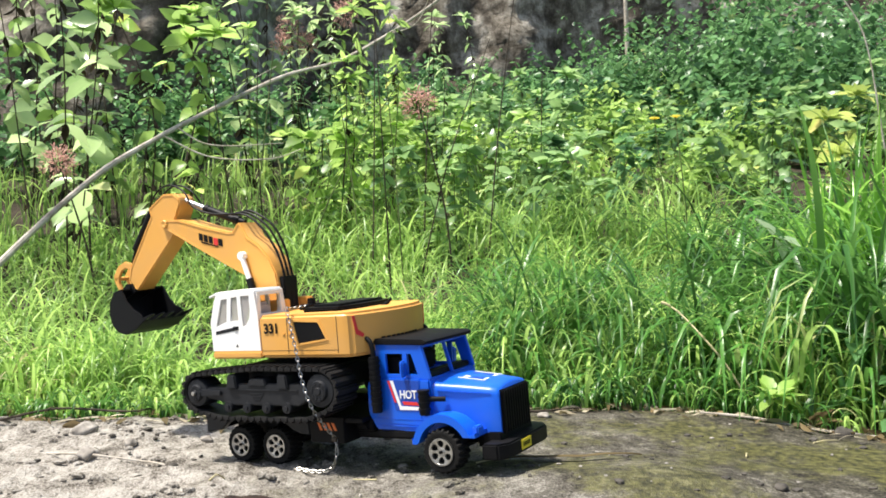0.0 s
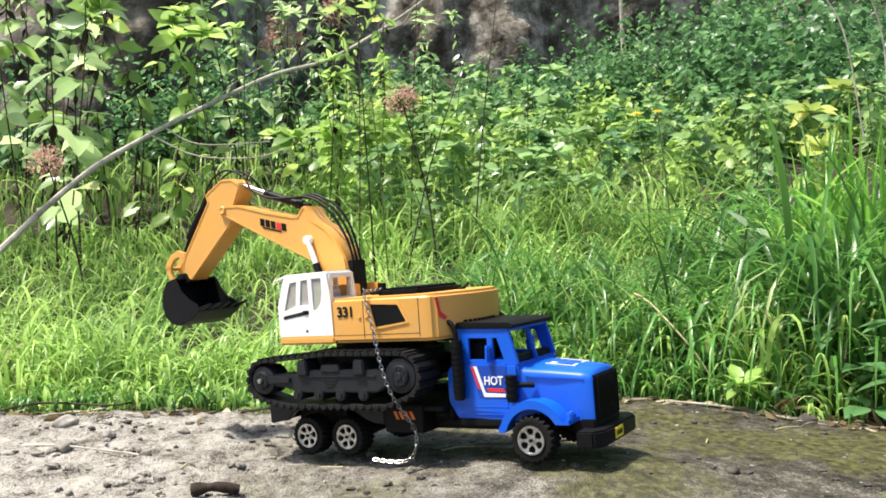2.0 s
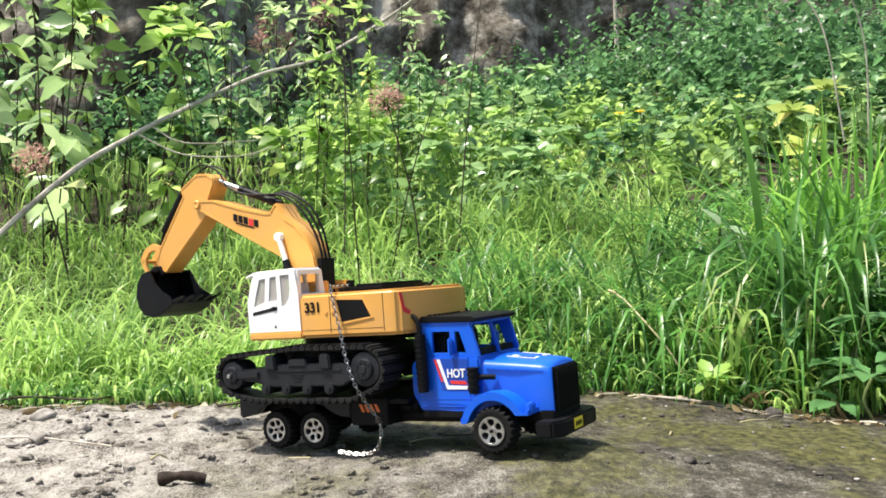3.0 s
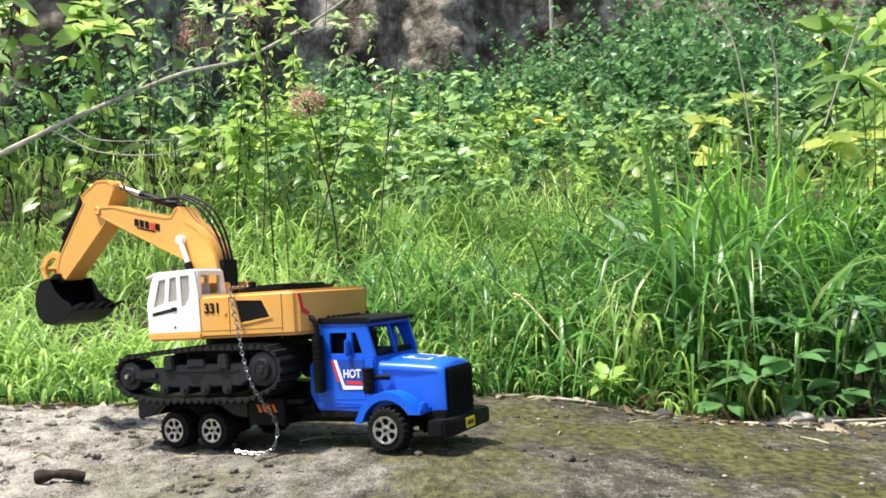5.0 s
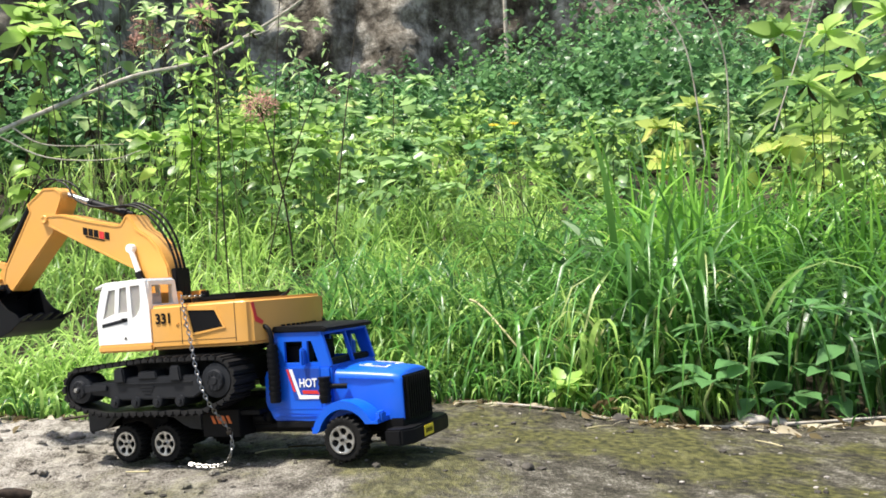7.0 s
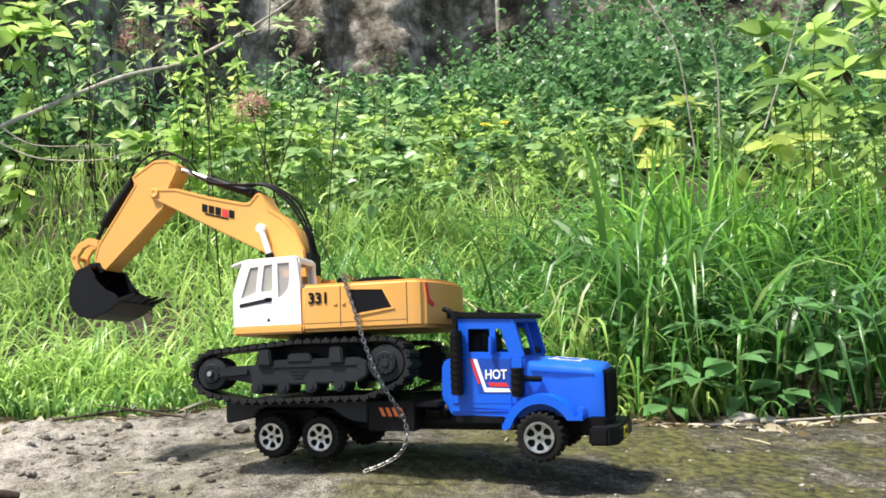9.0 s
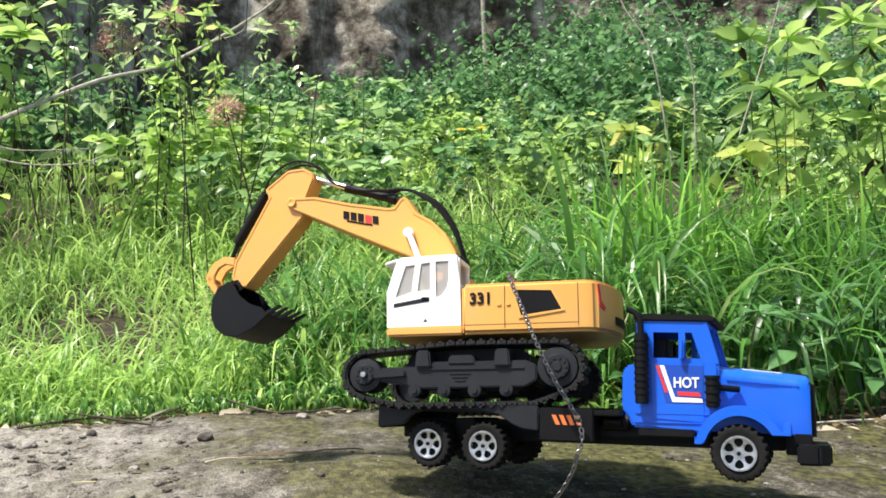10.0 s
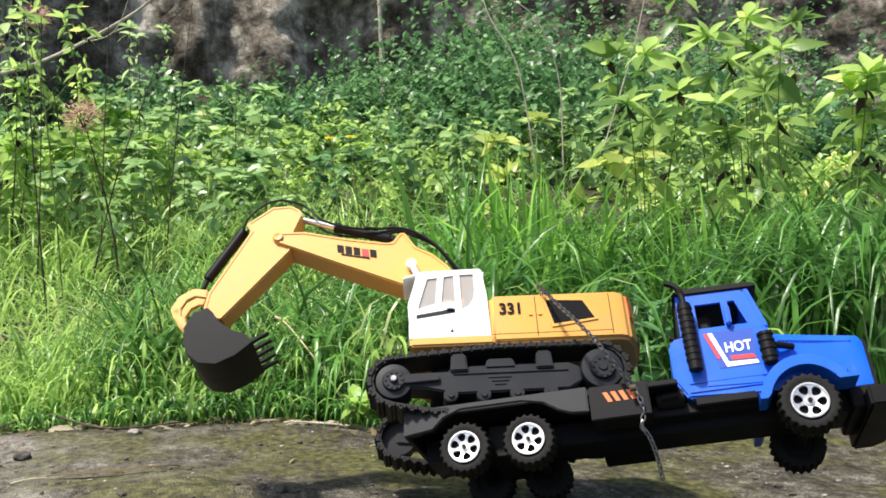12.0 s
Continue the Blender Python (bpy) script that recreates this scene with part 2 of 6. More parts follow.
# rock face: dark, weathered, with paler streaks running down
m, n, l, b = shader("weathered_rock", 0.9, spec=0.2)
geo = n.new("ShaderNodeNewGeometry")
mp = n.new("ShaderNodeMapping"); mp.inputs["Scale"].default_value = (1.2, 1.2, 0.28)
l.new(geo.outputs["Position"], mp.inputs[0])
a1, a2 = noise_tex(n, l, 1.3, 9, 0.65, mp.outputs[0]), noise_tex(n, l, 6, 10, 0.7, geo.outputs["Position"])
c1 = ramp(n, [(0.42, (0.030, 0.025, 0.019)), (0.485, (0.10, 0.085, 0.066)), (0.545, (0.25, 0.225, 0.185)), (0.60, (0.54, 0.50, 0.43))])
mixf = n.new("ShaderNodeMath"); mixf.operation = "MULTIPLY_ADD"; mixf.inputs[1].default_value = 0.5
h2 = n.new("ShaderNodeMath"); h2.operation = "MULTIPLY"; h2.inputs[1].default_value = 0.52
l.new(a1.outputs[0], h2.inputs[0]); l.new(a2.outputs[0], mixf.inputs[0]); l.new(h2.outputs[0], mixf.inputs[2])
l.new(mixf.outputs[0], c1.inputs[0]); l.new(c1.outputs[0], b.inputs["Base Color"])
bump(n, l, b, a2.outputs[0], 0.8, 0.08)
ROCK = m


# ---- mesh helpers ----
def finish(bm, name, material, smooth=40):
    me = bpy.data.meshes.new(name)
    bmesh.ops.recalc_face_normals(bm, faces=bm.faces)
    bm.to_mesh(me)
    bm.free()
    me.materials.append(material)
    if smooth:
        me.polygons.foreach_set("use_smooth", [True] * len(me.polygons))
        me.set_sharp_from_angle(angle=radians(smooth))
    return me


def part(name, bm, material, parent, label="", at=None, smooth=40):
    """One mesh object under a thing or a part."""
    me = bm if isinstance(bm, bpy.types.Mesh) else finish(bm, name, material, smooth)
    ob = new(name, me)
    ob.parent = parent
    if at is not None:
        ob.matrix_basis = at
    return tagged(ob, label) if label else ob


def soften(bm, width, seg=2):
    if width:
        sharp = [e for e in bm.edges if len(e.link_faces) == 2 and e.calc_face_angle(0) > radians(25)]
        bmesh.ops.bevel(bm, geom=sharp, offset=width, segments=seg, affect="EDGES", clamp_overlap=True)
    return bm


def prism(profile, y0, y1, bevel=0.0008, axis="y", bm=None, seg=2):
    """A profile (x, z) drawn out from y0 to y1; axis z: a plan (x, y) drawn up; axis x: a section (y, z) drawn along."""
    own = bmesh.new()
    def put(p, h):
        return {"y": (p[0], h, p[1]), "z": (p[0], p[1], h), "x": (h, p[0], p[1])}[axis]
    a, b2 = [[own.verts.new(put(p, h)) for p in profile] for h in (y0, y1)]
    own.faces.new(a)
    own.faces.new(b2[::-1])
    k = len(profile)
    for i in range(k):
        own.faces.new((a[i], b2[i], b2[(i + 1) % k], a[(i + 1) % k]))
    bmesh.ops.recalc_face_normals(own, faces=own.faces)
    soften(own, bevel, seg)
    return merge(bm, own)


def merge(bm, own):
    if bm is None:
        return own
    me = bpy.data.meshes.new("tmp")
    own.to_mesh(me)
    own.free()
    bm.from_mesh(me)
    bpy.data.meshes.remove(me)
    return bm


def box(x0, x1, y0, y1, z0, z1, bevel=0.0008, bm=None):
    return prism([(x0, z0), (x1, z0), (x1, z1), (x0, z1)], y0, y1, bevel, bm=bm)


def rod(p, q, r, r2=None, sides=16, bm=None, bevel=0.0):
    """A round bar from p to q."""
    p, q = Vector(p), Vector(q)
    own = bmesh.new()
    bmesh.ops.create_cone(own, cap_ends=True, segments=sides, radius1=r, radius2=r if r2 is None else r2, depth=(q - p).length,
                          matrix=Matrix.Translation((p + q) / 2) @ (q - p).to_track_quat("Z", "Y").to_matrix().to_4x4())
    soften(own, bevel)
    return merge(bm, own)


def lathe(profile, sides, bm=None, caps=True):
    """A profile (radius, y) turned round the y axis."""
    own = bmesh.new()
    rings = [[own.verts.new((r * math.cos(2 * math.pi * k / sides), y, r * math.sin(2 * math.pi * k / sides))) for k in range(sides)] for r, y in profile]
    for a, b2 in zip(rings, rings[1:]):
        for k in range(sides):
            own.faces.new((a[k], a[(k + 1) % sides], b2[(k + 1) % sides], b2[k]))
    if caps:
        own.faces.new(rings[0])
        own.faces.new(rings[-1][::-1])
    return merge(bm, own)


def smooth_path(points, steps=6):
    """A soft curve through the points."""
    pts = [Vector(p) for p in points]
    pts = [2 * pts[0] - pts[1]] + pts + [2 * pts[-1] - pts[-2]]
    out = []
    for a, b2, c, d in zip(pts, pts[1:], pts[2:], pts[3:]):
        for k in range(steps):
            u = k / steps
            out.append(0.5 * (2 * b2 + (c - a) * u + (2 * a - 5 * b2 + 4 * c - d) * u * u + (3 * b2 - a - 3 * c + d) * u ** 3))
    return out + [pts[-2]]


def tube(points, r0, r1=None, sides=8, bm=None, steps=6, rough=0.0):
    """A round hose or twig along a soft curve, tapering from r0 to r1."""
    path = smooth_path(points, steps)
    r1 = r0 if r1 is None else r1
    own = bmesh.new()
    rings, side = [], Vector((0.13, 0.31, 0.94))
    for i, p in enumerate(path):
        d = (path[min(i + 1, len(path) - 1)] - path[max(i - 1, 0)]).normalized()
        u = d.cross(side).normalized()
        v = d.cross(u)
        r = r0 + (r1 - r0) * i / (len(path) - 1)
        r *= 1 + rough * (noise.noise(p * 60) + 0.6 * noise.noise(p * 170))
        rings.append([own.verts.new(p + r * (math.cos(2 * math.pi * k / sides) * u + math.sin(2 * math.pi * k / sides) * v)) for k in range(sides)])
    for a, b2 in zip(rings, rings[1:]):
        for k in range(sides):
            own.faces.new((a[k], a[(k + 1) % sides], b2[(k + 1) % sides], b2[k]))
    own.faces.new(rings[0][::-1])
    own.faces.new(rings[-1])
    return merge(bm, own)


def panel(outer, holes, y0, y1, bevel=0.0004, axis="y"):
    """A flat board with openings through it."""
    own = bmesh.new()
    edges = []
    for loop in (outer, *holes):
        vs = [own.verts.new({"y": (p[0], y0, p[1]), "x": (y0, p[0], p[1])}[axis]) for p in loop]
        edges += [own.edges.new((a, b2)) for a, b2 in zip(vs, vs[1:] + vs[:1])]
    bmesh.ops.triangle_fill(own, edges=edges, use_beauty=True, use_dissolve=False)
    ext = bmesh.ops.extrude_face_region(own, geom=list(own.faces))
    shift = (0, y1 - y0, 0) if axis == "y" else (y1 - y0, 0, 0)
    bmesh.ops.translate(own, verts=[v for v in ext["geom"] if isinstance(v, bmesh.types.BMVert)], vec=shift)
    return own


def lettering(name, text, size, material, parent, x, y, z, squeeze=1.0, bold=0.0):
    """Raised print on a side that faces -y, its foot at z and its start at x."""
    cu = bpy.data.curves.new(name, "FONT")
    cu.body, cu.size, cu.extrude, cu.offset = text, size, 0.00015, bold
    tmp = bpy.data.objects.new(name, cu)
    scene.collection.objects.link(tmp)
    me = bpy.data.meshes.new_from_object(tmp.evaluated_get(bpy.context.evaluated_depsgraph_get()))
    bpy.data.objects.remove(tmp)
    me.materials.clear()
    me.materials.append(material)
    me.transform(Matrix.Translation((x, y, z)) @ pose(0, 0, 0, 90, 0, 0) @ Matrix.Diagonal((squeeze, 1, 1, 1)))
    ob = new(name, me)
    ob.parent = parent
    return ob


# ---- how the toys move: seconds, place, heading, nose up, near side up ----
TRUCK_ROWS = [
    (0, -0.1334, 0.9475, -0.0067, -30.43, 3.81, -2.13),
    (0.5, -0.1169, 0.9404, -0.0051, -30.41, 3.33, -0.55),
    (1, -0.0916, 0.9234, -0.0038, -30.57, 3.62, 1.12),
    (1.5, -0.0589, 0.9058, -0.0017, -30.48, 4.01, 0.75),
    (2, -0.0348, 0.8862, 0.0024, -29.51, 3.7, -0.34),
    (2.5, -0.0366, 0.8856, 0.0003, -29.15, 4.06, 0.24),
    (4.5, -0.0305, 0.8844, -0.0014, -28.83, 4.21, 0.54),
    (5, -0.0293, 0.8908, -0.0032, -28.55, 4.25, 0.5),
    (5.5, -0.0277, 0.8925, -0.0032, -28.6, 4.32, 0.59),
    (6, -0.0287, 0.8908, -0.0025, -28.62, 4.22, 0.53),
    (6.5, -0.0281, 0.8923, -0.0024, -28.76, 4.3, 0.46),
    (7, -0.0274, 0.891, -0.0024, -29.06, 4.58, 0.28),
    (8.1, -0.0274, 0.891, -0.0024, -29.06, 4.58, 0.28),
    (8.8, 0.08, 0.8085, 0.006, -26.1, 3.2, 2.0),
    (9, 0.1124, 0.7916, 0.0168, -25.31, 2.48, 4.17),
    (9.5, 0.191, 0.7508, 0.0173, -27.68, 7.83, 9.46),
    (10, 0.2672, 0.7065, 0.0263, -29.33, 1.82, 9.2),
    (10.5, 0.3294, 0.6732, 0.0203, -33.11, 6.03, 9.42),
    (11, 0.3937, 0.6255, 0.0243, -33.86, 9.4, 19.5),
    (11.5, 0.4096, 0.5979, 0.0329, -26.54, 9.34, 25.0),
    (12, 0.4178, 0.5896, 0.0334, -24.93, 8.84, 28.65),
]
# the digger on the bed: shift along, across and up, turn, nose, lean, boom, stick
DIGGER_ROWS = [
    (0, -0.0003, -0.0003, -0.0001, -0.13, -0.13, -0.04, -0.37, 0.47),
    (0.5, -0.0001, -0.0001, 0.0003, -0.04, -0.01, 0.03, 1.75, -0.23),
    (1, -0.0003, -0.0002, 0.0002, -0.1, 0.02, 0.01, 1.42, -0.11),
    (1.5, -0.0007, -0.0005, 0.0008, -0.09, 0.07, 0.08, 1.32, -1.84),
    (2, -0.0001, 0.0001, 0.0002, -0.05, -0.07, -0.02, 0.55, -0.31),
    (2.5, -0.0001, 0.0, -0.0001, -0.1, -0.17, -0.06, -1.83, 1.19),
    (4.5, 0.0004, 0.0002, -0.0003, 0.07, 0.01, 0.02, 0.01, -0.13),
    (5, 0.0003, 0.0001, -0.0002, 0.09, 0.09, 0.01, 0.61, -0.03),
    (5.5, 0.0002, 0.0001, -0.0002, 0.05, 0.05, -0.01, 0.1, 0.24),
    (6, 0.0003, 0.0002, -0.0004, 0.07, 0.05, -0.02, 0.29, 0.06),
    (6.5, 0.0003, 0.0002, -0.0001, 0.1, 0.05, -0.02, 0.48, 0.06),
    (7, 0.0002, 0.0002, -0.0003, 0.05, 0.1, -0.03, 0.47, 0.04),
    (8.1, 0.0002, 0.0002, -0.0003, 0.05, 0.1, -0.03, 0.47, 0.04),
    (8.8, -0.015, 0.0035, -0.003, 5.0, 0.3, 2.6, -1.0, 1.0),
    (9, -0.0189, 0.0061, -0.0029, 4.94, 1.04, 2.75, -0.76, 1.18),
    (9.5, -0.0242, 0.0151, -0.0005, 5.11, 2.01, -0.26, 2.98, -3.93),
    (10, -0.0277, 0.0164, -0.0044, 7.11, 1.78, 2.74, 2.77, 4.82),
    (10.5, -0.005, 0.0096, 0.0007, 10.78, -3.57, 4.1, -3.89, 5.97),
    (11, -0.0295, 0.0238, -0.0076, 17.97, -0.39, 2.65, 4.68, 0.03),
    (11.5, -0.0335, 0.0313, -0.0054, 15.7, -1.24, 2.35, 2.25, 3.69),
    (12, -0.0381, 0.0289, -0.0021, 15.12, 0.3, -0.6, 3.52, 2.86),
]
TURN_AT, BOOM_PIN, STICK_PIN = (0.05, 0, 0.045), (0.0321, 0, 0.1762), (-0.1122, 0, 0.2337)


def truck_pose(r):
    return pose(r[1], r[2], r[3], -r[6], -r[5], r[4])


def digger_pose(r, d):
    c = Vector(TURN_AT)
    return truck_pose(r) @ Matrix.Translation(c + Vector(d[1:4])) @ pose(0, 0, 0, -d[6], -d[5], d[4]) @ Matrix.Translation(-c)


def about(p, degrees):
    return Matrix.Translation(p) @ pose(0, 0, 0, 0, -degrees, 0) @ Matrix.Translation(-Vector(p))


# ---- ground, hillside and rock face ----
def ease(v):
    """A soft step from 0 to 1."""
    return 1 / (1 + math.exp(-max(-60.0, min(60.0, v))))


def rim(x):
    """Where the bare slab ends and the plants begin."""
    return 1.13 - 0.19 * ease((x - 0.43) * 22) + 0.012 * math.sin(9 * x) + 0.008 * math.sin(23 * x + 1)


def land(x, y):
    p = Vector((x, y, 0))
    z = 0.0045 * noise.noise(p * 5) + 0.0024 * noise.noise(p * 17) - 0.0022 * max(0, noise.noise(p * 31)) + 0.0009 * noise.noise(p * 75)
    z += 0.015 * math.exp(-((x - 0.20) / 0.15) ** 2 - ((y - 0.76) / 0.09) ** 2)
    z += 0.013 * math.exp(-((x - 0.42) / 0.2) ** 2 - ((y - 0.58) / 0.1) ** 2)
    left = ease(-(x + 0.02) * 22)
    z += left * (-0.0085 + 0.011 * abs(noise.noise(p * 22)) + 0.005 * noise.noise(p * 48) + 0.003 * abs(noise.noise(p * 95)))
    d = y - rim(x)
    if d > -0.05:
        z -= 0.012 * ease(d * 60)
    if y > 1.3:
        z += 0.26 * (y - 1.3) * min(1, (y - 1.3) / 0.8)
    if y > 3.0:
        z -= 0.05 * (y - 3.0)
    if y > 7.2:
        z += 0.1 * (y - 7.2)
    return z


def spaced(lo, hi, step, far, k=16):
    fine = list(np.arange(lo, hi + 1e-6, step))
    return [lo - (lo + far) * (i / k) ** 2.2 for i in range(k, 0, -1)] + fine + [hi + (far - hi) * (i / k) ** 2.2 for i in range(1, k + 1)]


def build_ground():
    xs, ys = spaced(-1.0, 1.5, 0.009, 400), spaced(0.35, 1.30, 0.009, 400)
    verts = [(x, y, land(x, min(y, 30))) for y in ys for x in xs]
    w = len(xs)
    faces = [(j * w + i, j * w + i + 1, (j + 1) * w + i + 1, (j + 1) * w + i) for j in range(len(ys) - 1) for i in range(w - 1)]
    me = bpy.data.meshes.new("ground")
    me.from_pydata(verts, [], faces)
    me.materials.append(CONCRETE)
    me.polygons.foreach_set("use_smooth", [True] * len(me.polygons))
    tagged(new("ground", me), "worn mossy concrete slab with dry pale mud, soil behind", "ground", kind="structure")


def build_rock_face():
    """A rock wall that stands close behind the shrubs, then falls back."""
    line = smooth_path([(-12, 0.6, 0), (-5, 2.5, 0), (-2.2, 3.1, 0), (-0.95, 3.25, 0), (-0.62, 3.6, 0), (-0.72, 4.6, 0), (-1.2, 6.2, 0), (-1.25, 7.4, 0), (0.2, 7.9, 0), (3, 7.8, 0), (7, 7.4, 0), (16, 6.0, 0)], 36)
    zs = np.linspace(-0.6, 7, 84)
    w, verts = len(line), []
    for z in zs:
        for i, q in enumerate(line):
            d = (line[min(i + 1, w - 1)] - line[max(i - 1, 0)]).normalized()
            tall = 0.19 + 0.45 * ease((q.y - 5.2) * 1.6) * ease((q.x + 3) * 2)
            p = Vector((q.x, q.y, z * tall if z > 0 else z))
            z_ = p.z
            off = 0.42 * noise.noise(p * 0.7) + 0.22 * noise.noise(Vector((p.x * 1.9, p.y * 1.9, z_ * 0.9))) + 0.10 * noise.noise(p * 4) + 0.05 * abs(noise.noise(p * 9)) + 0.03 * noise.noise(p * 17)
            k = min(1.0, 0.35 + 0.1 * q.y)
            verts.append((q.x - d.y * (off * k + 0.10 * z_), q.y + d.x * (off * k + 0.10 * z_), z_))
    faces = [(j * w + i, j * w + i + 1, (j + 1) * w + i + 1, (j + 1) * w + i) for j in range(len(zs) - 1) for i in range(w - 1)]
    back = len(verts)
    verts += [(-12, 14, -0.6), (16, 14, -0.6), (16, 14, 4.4), (-12, 14, 4.4)]
    top = (len(zs) - 1) * w
    faces += [[back + 3] + [top + i for i in range(w)] + [back + 2], (back, back + 3, back + 2, back + 1)]
    me = bpy.data.meshes.new("rock_face")
    me.from_pydata(verts, [], faces)
    me.materials.append(ROCK)
    me.polygons.foreach_set("use_smooth", [True] * len(me.polygons))
    tagged(new("backdrop", me), "dark weathered rock face with pale streaks", "rock face", kind="structure")


build_ground()
build_rock_face()


# ---- the toy truck ----
WHEELS = []


def wheel_meshes(r):
    """Tyre with moulded tread, rim with six spokes, and the dark disc behind them."""
    sides = 88
    tyre = bmesh.new()
    rings = []
    for rad, y, block in ((0.58, -0.0080, 0), (0.66, -0.0088, 0), (0.82, -0.0094, 0), (0.90, -0.0090, 1), (0.93, -0.0072, 2), (0.935, -0.0012, 2), (0.935, 0.0012, 3), (0.93, 0.0072, 3), (0.90, 0.009, 3), (0.80, 0.0094, 0), (0.58, 0.0085, 0)):
        ring = []
        for k in range(sides):
            raised = (k + (2 if block == 3 else 0)) % 4 < 2
            up = {0: 0, 1: 0.035, 2: 0.075, 3: 0.075}[block] if raised else (-0.012 if block else 0)
            a = 2 * math.pi * k / sides
            ring.append(tyre.verts.new((r * (rad + up) * math.cos(a), y, r * (rad + up) * math.sin(a))))
        rings.append(ring)
    for a, b2 in zip(rings, rings[1:]):
        for k in range(sides):
            tyre.faces.new((a[k], a[(k + 1) % sides], b2[(k + 1) % sides], b2[k]))
    rim_ = lathe([(r * 0.59, -0.0075), (r * 0.62, -0.0092), (r * 0.61, -0.0102), (r * 0.55, -0.0102), (r * 0.52, -0.0070), (r * 0.51, -0.0050)], 36, caps=False)
    ring = [(r * 0.585 * math.cos(2 * math.pi * k / 48), r * 0.585 * math.sin(2 * math.pi * k / 48)) for k in range(48)]
    holes = []
    for k in range(6):
        a = radians(60 * k + 30)
        loop = []
        for q in range(12):
            b2 = 2 * math.pi * q / 12
            out, across = 0.37 + 0.155 * math.cos(b2), 0.150 * math.sin(b2) * (1 + 0.34 * math.cos(b2))
            loop.append((r * (out * math.cos(a) - across * math.sin(a)), r * (out * math.sin(a) + across * math.cos(a))))
        holes.append(loop)
    face = panel(ring, holes, -0.0098, -0.0082)
    for v in face.verts:
        v.co.y += 0.0016 * (1 - math.hypot(v.co.x, v.co.z) / (0.585 * r))
    merge(rim_, face)
    rod((0, -0.0094, 0), (0, -0.006, 0), r * 0.17, bm=rim_)
    hole = lathe([(r * 0.58, -0.0060), (r * 0.58, 0.0060)], 24)
    rod((0, -0.0110, 0), (0, -0.0060, 0), r * 0.08, sides=6, bm=hole)
    return finish(tyre, "tyre", RUBBER, 30), finish(rim_, "rim", SILVER, 35), finish(hole, "hub_disc", BLACK, 35)


def add_wheels(truck):
    for r, x in ((0.0175, 0.0068), (0.0175, 0.0499), (0.0186, 0.2266)):
        meshes = wheel_meshes(r)
        for s in (-1, 1):
            w = tagged(new("wheel"), "black treaded tyre on a six-spoked silver rim")
            w.parent = truck
            w.matrix_basis = pose(x, s * 0.0425, r + (0.0002 if x > 0.2 else -0.0006), 0, 0, 0 if s < 0 else 180)
            for name, me in zip(("tyre", "rim", "hub_disc"), meshes):
                ob = new(name, me)
                ob.parent = w
            WHEELS.append((w, x, s, r))


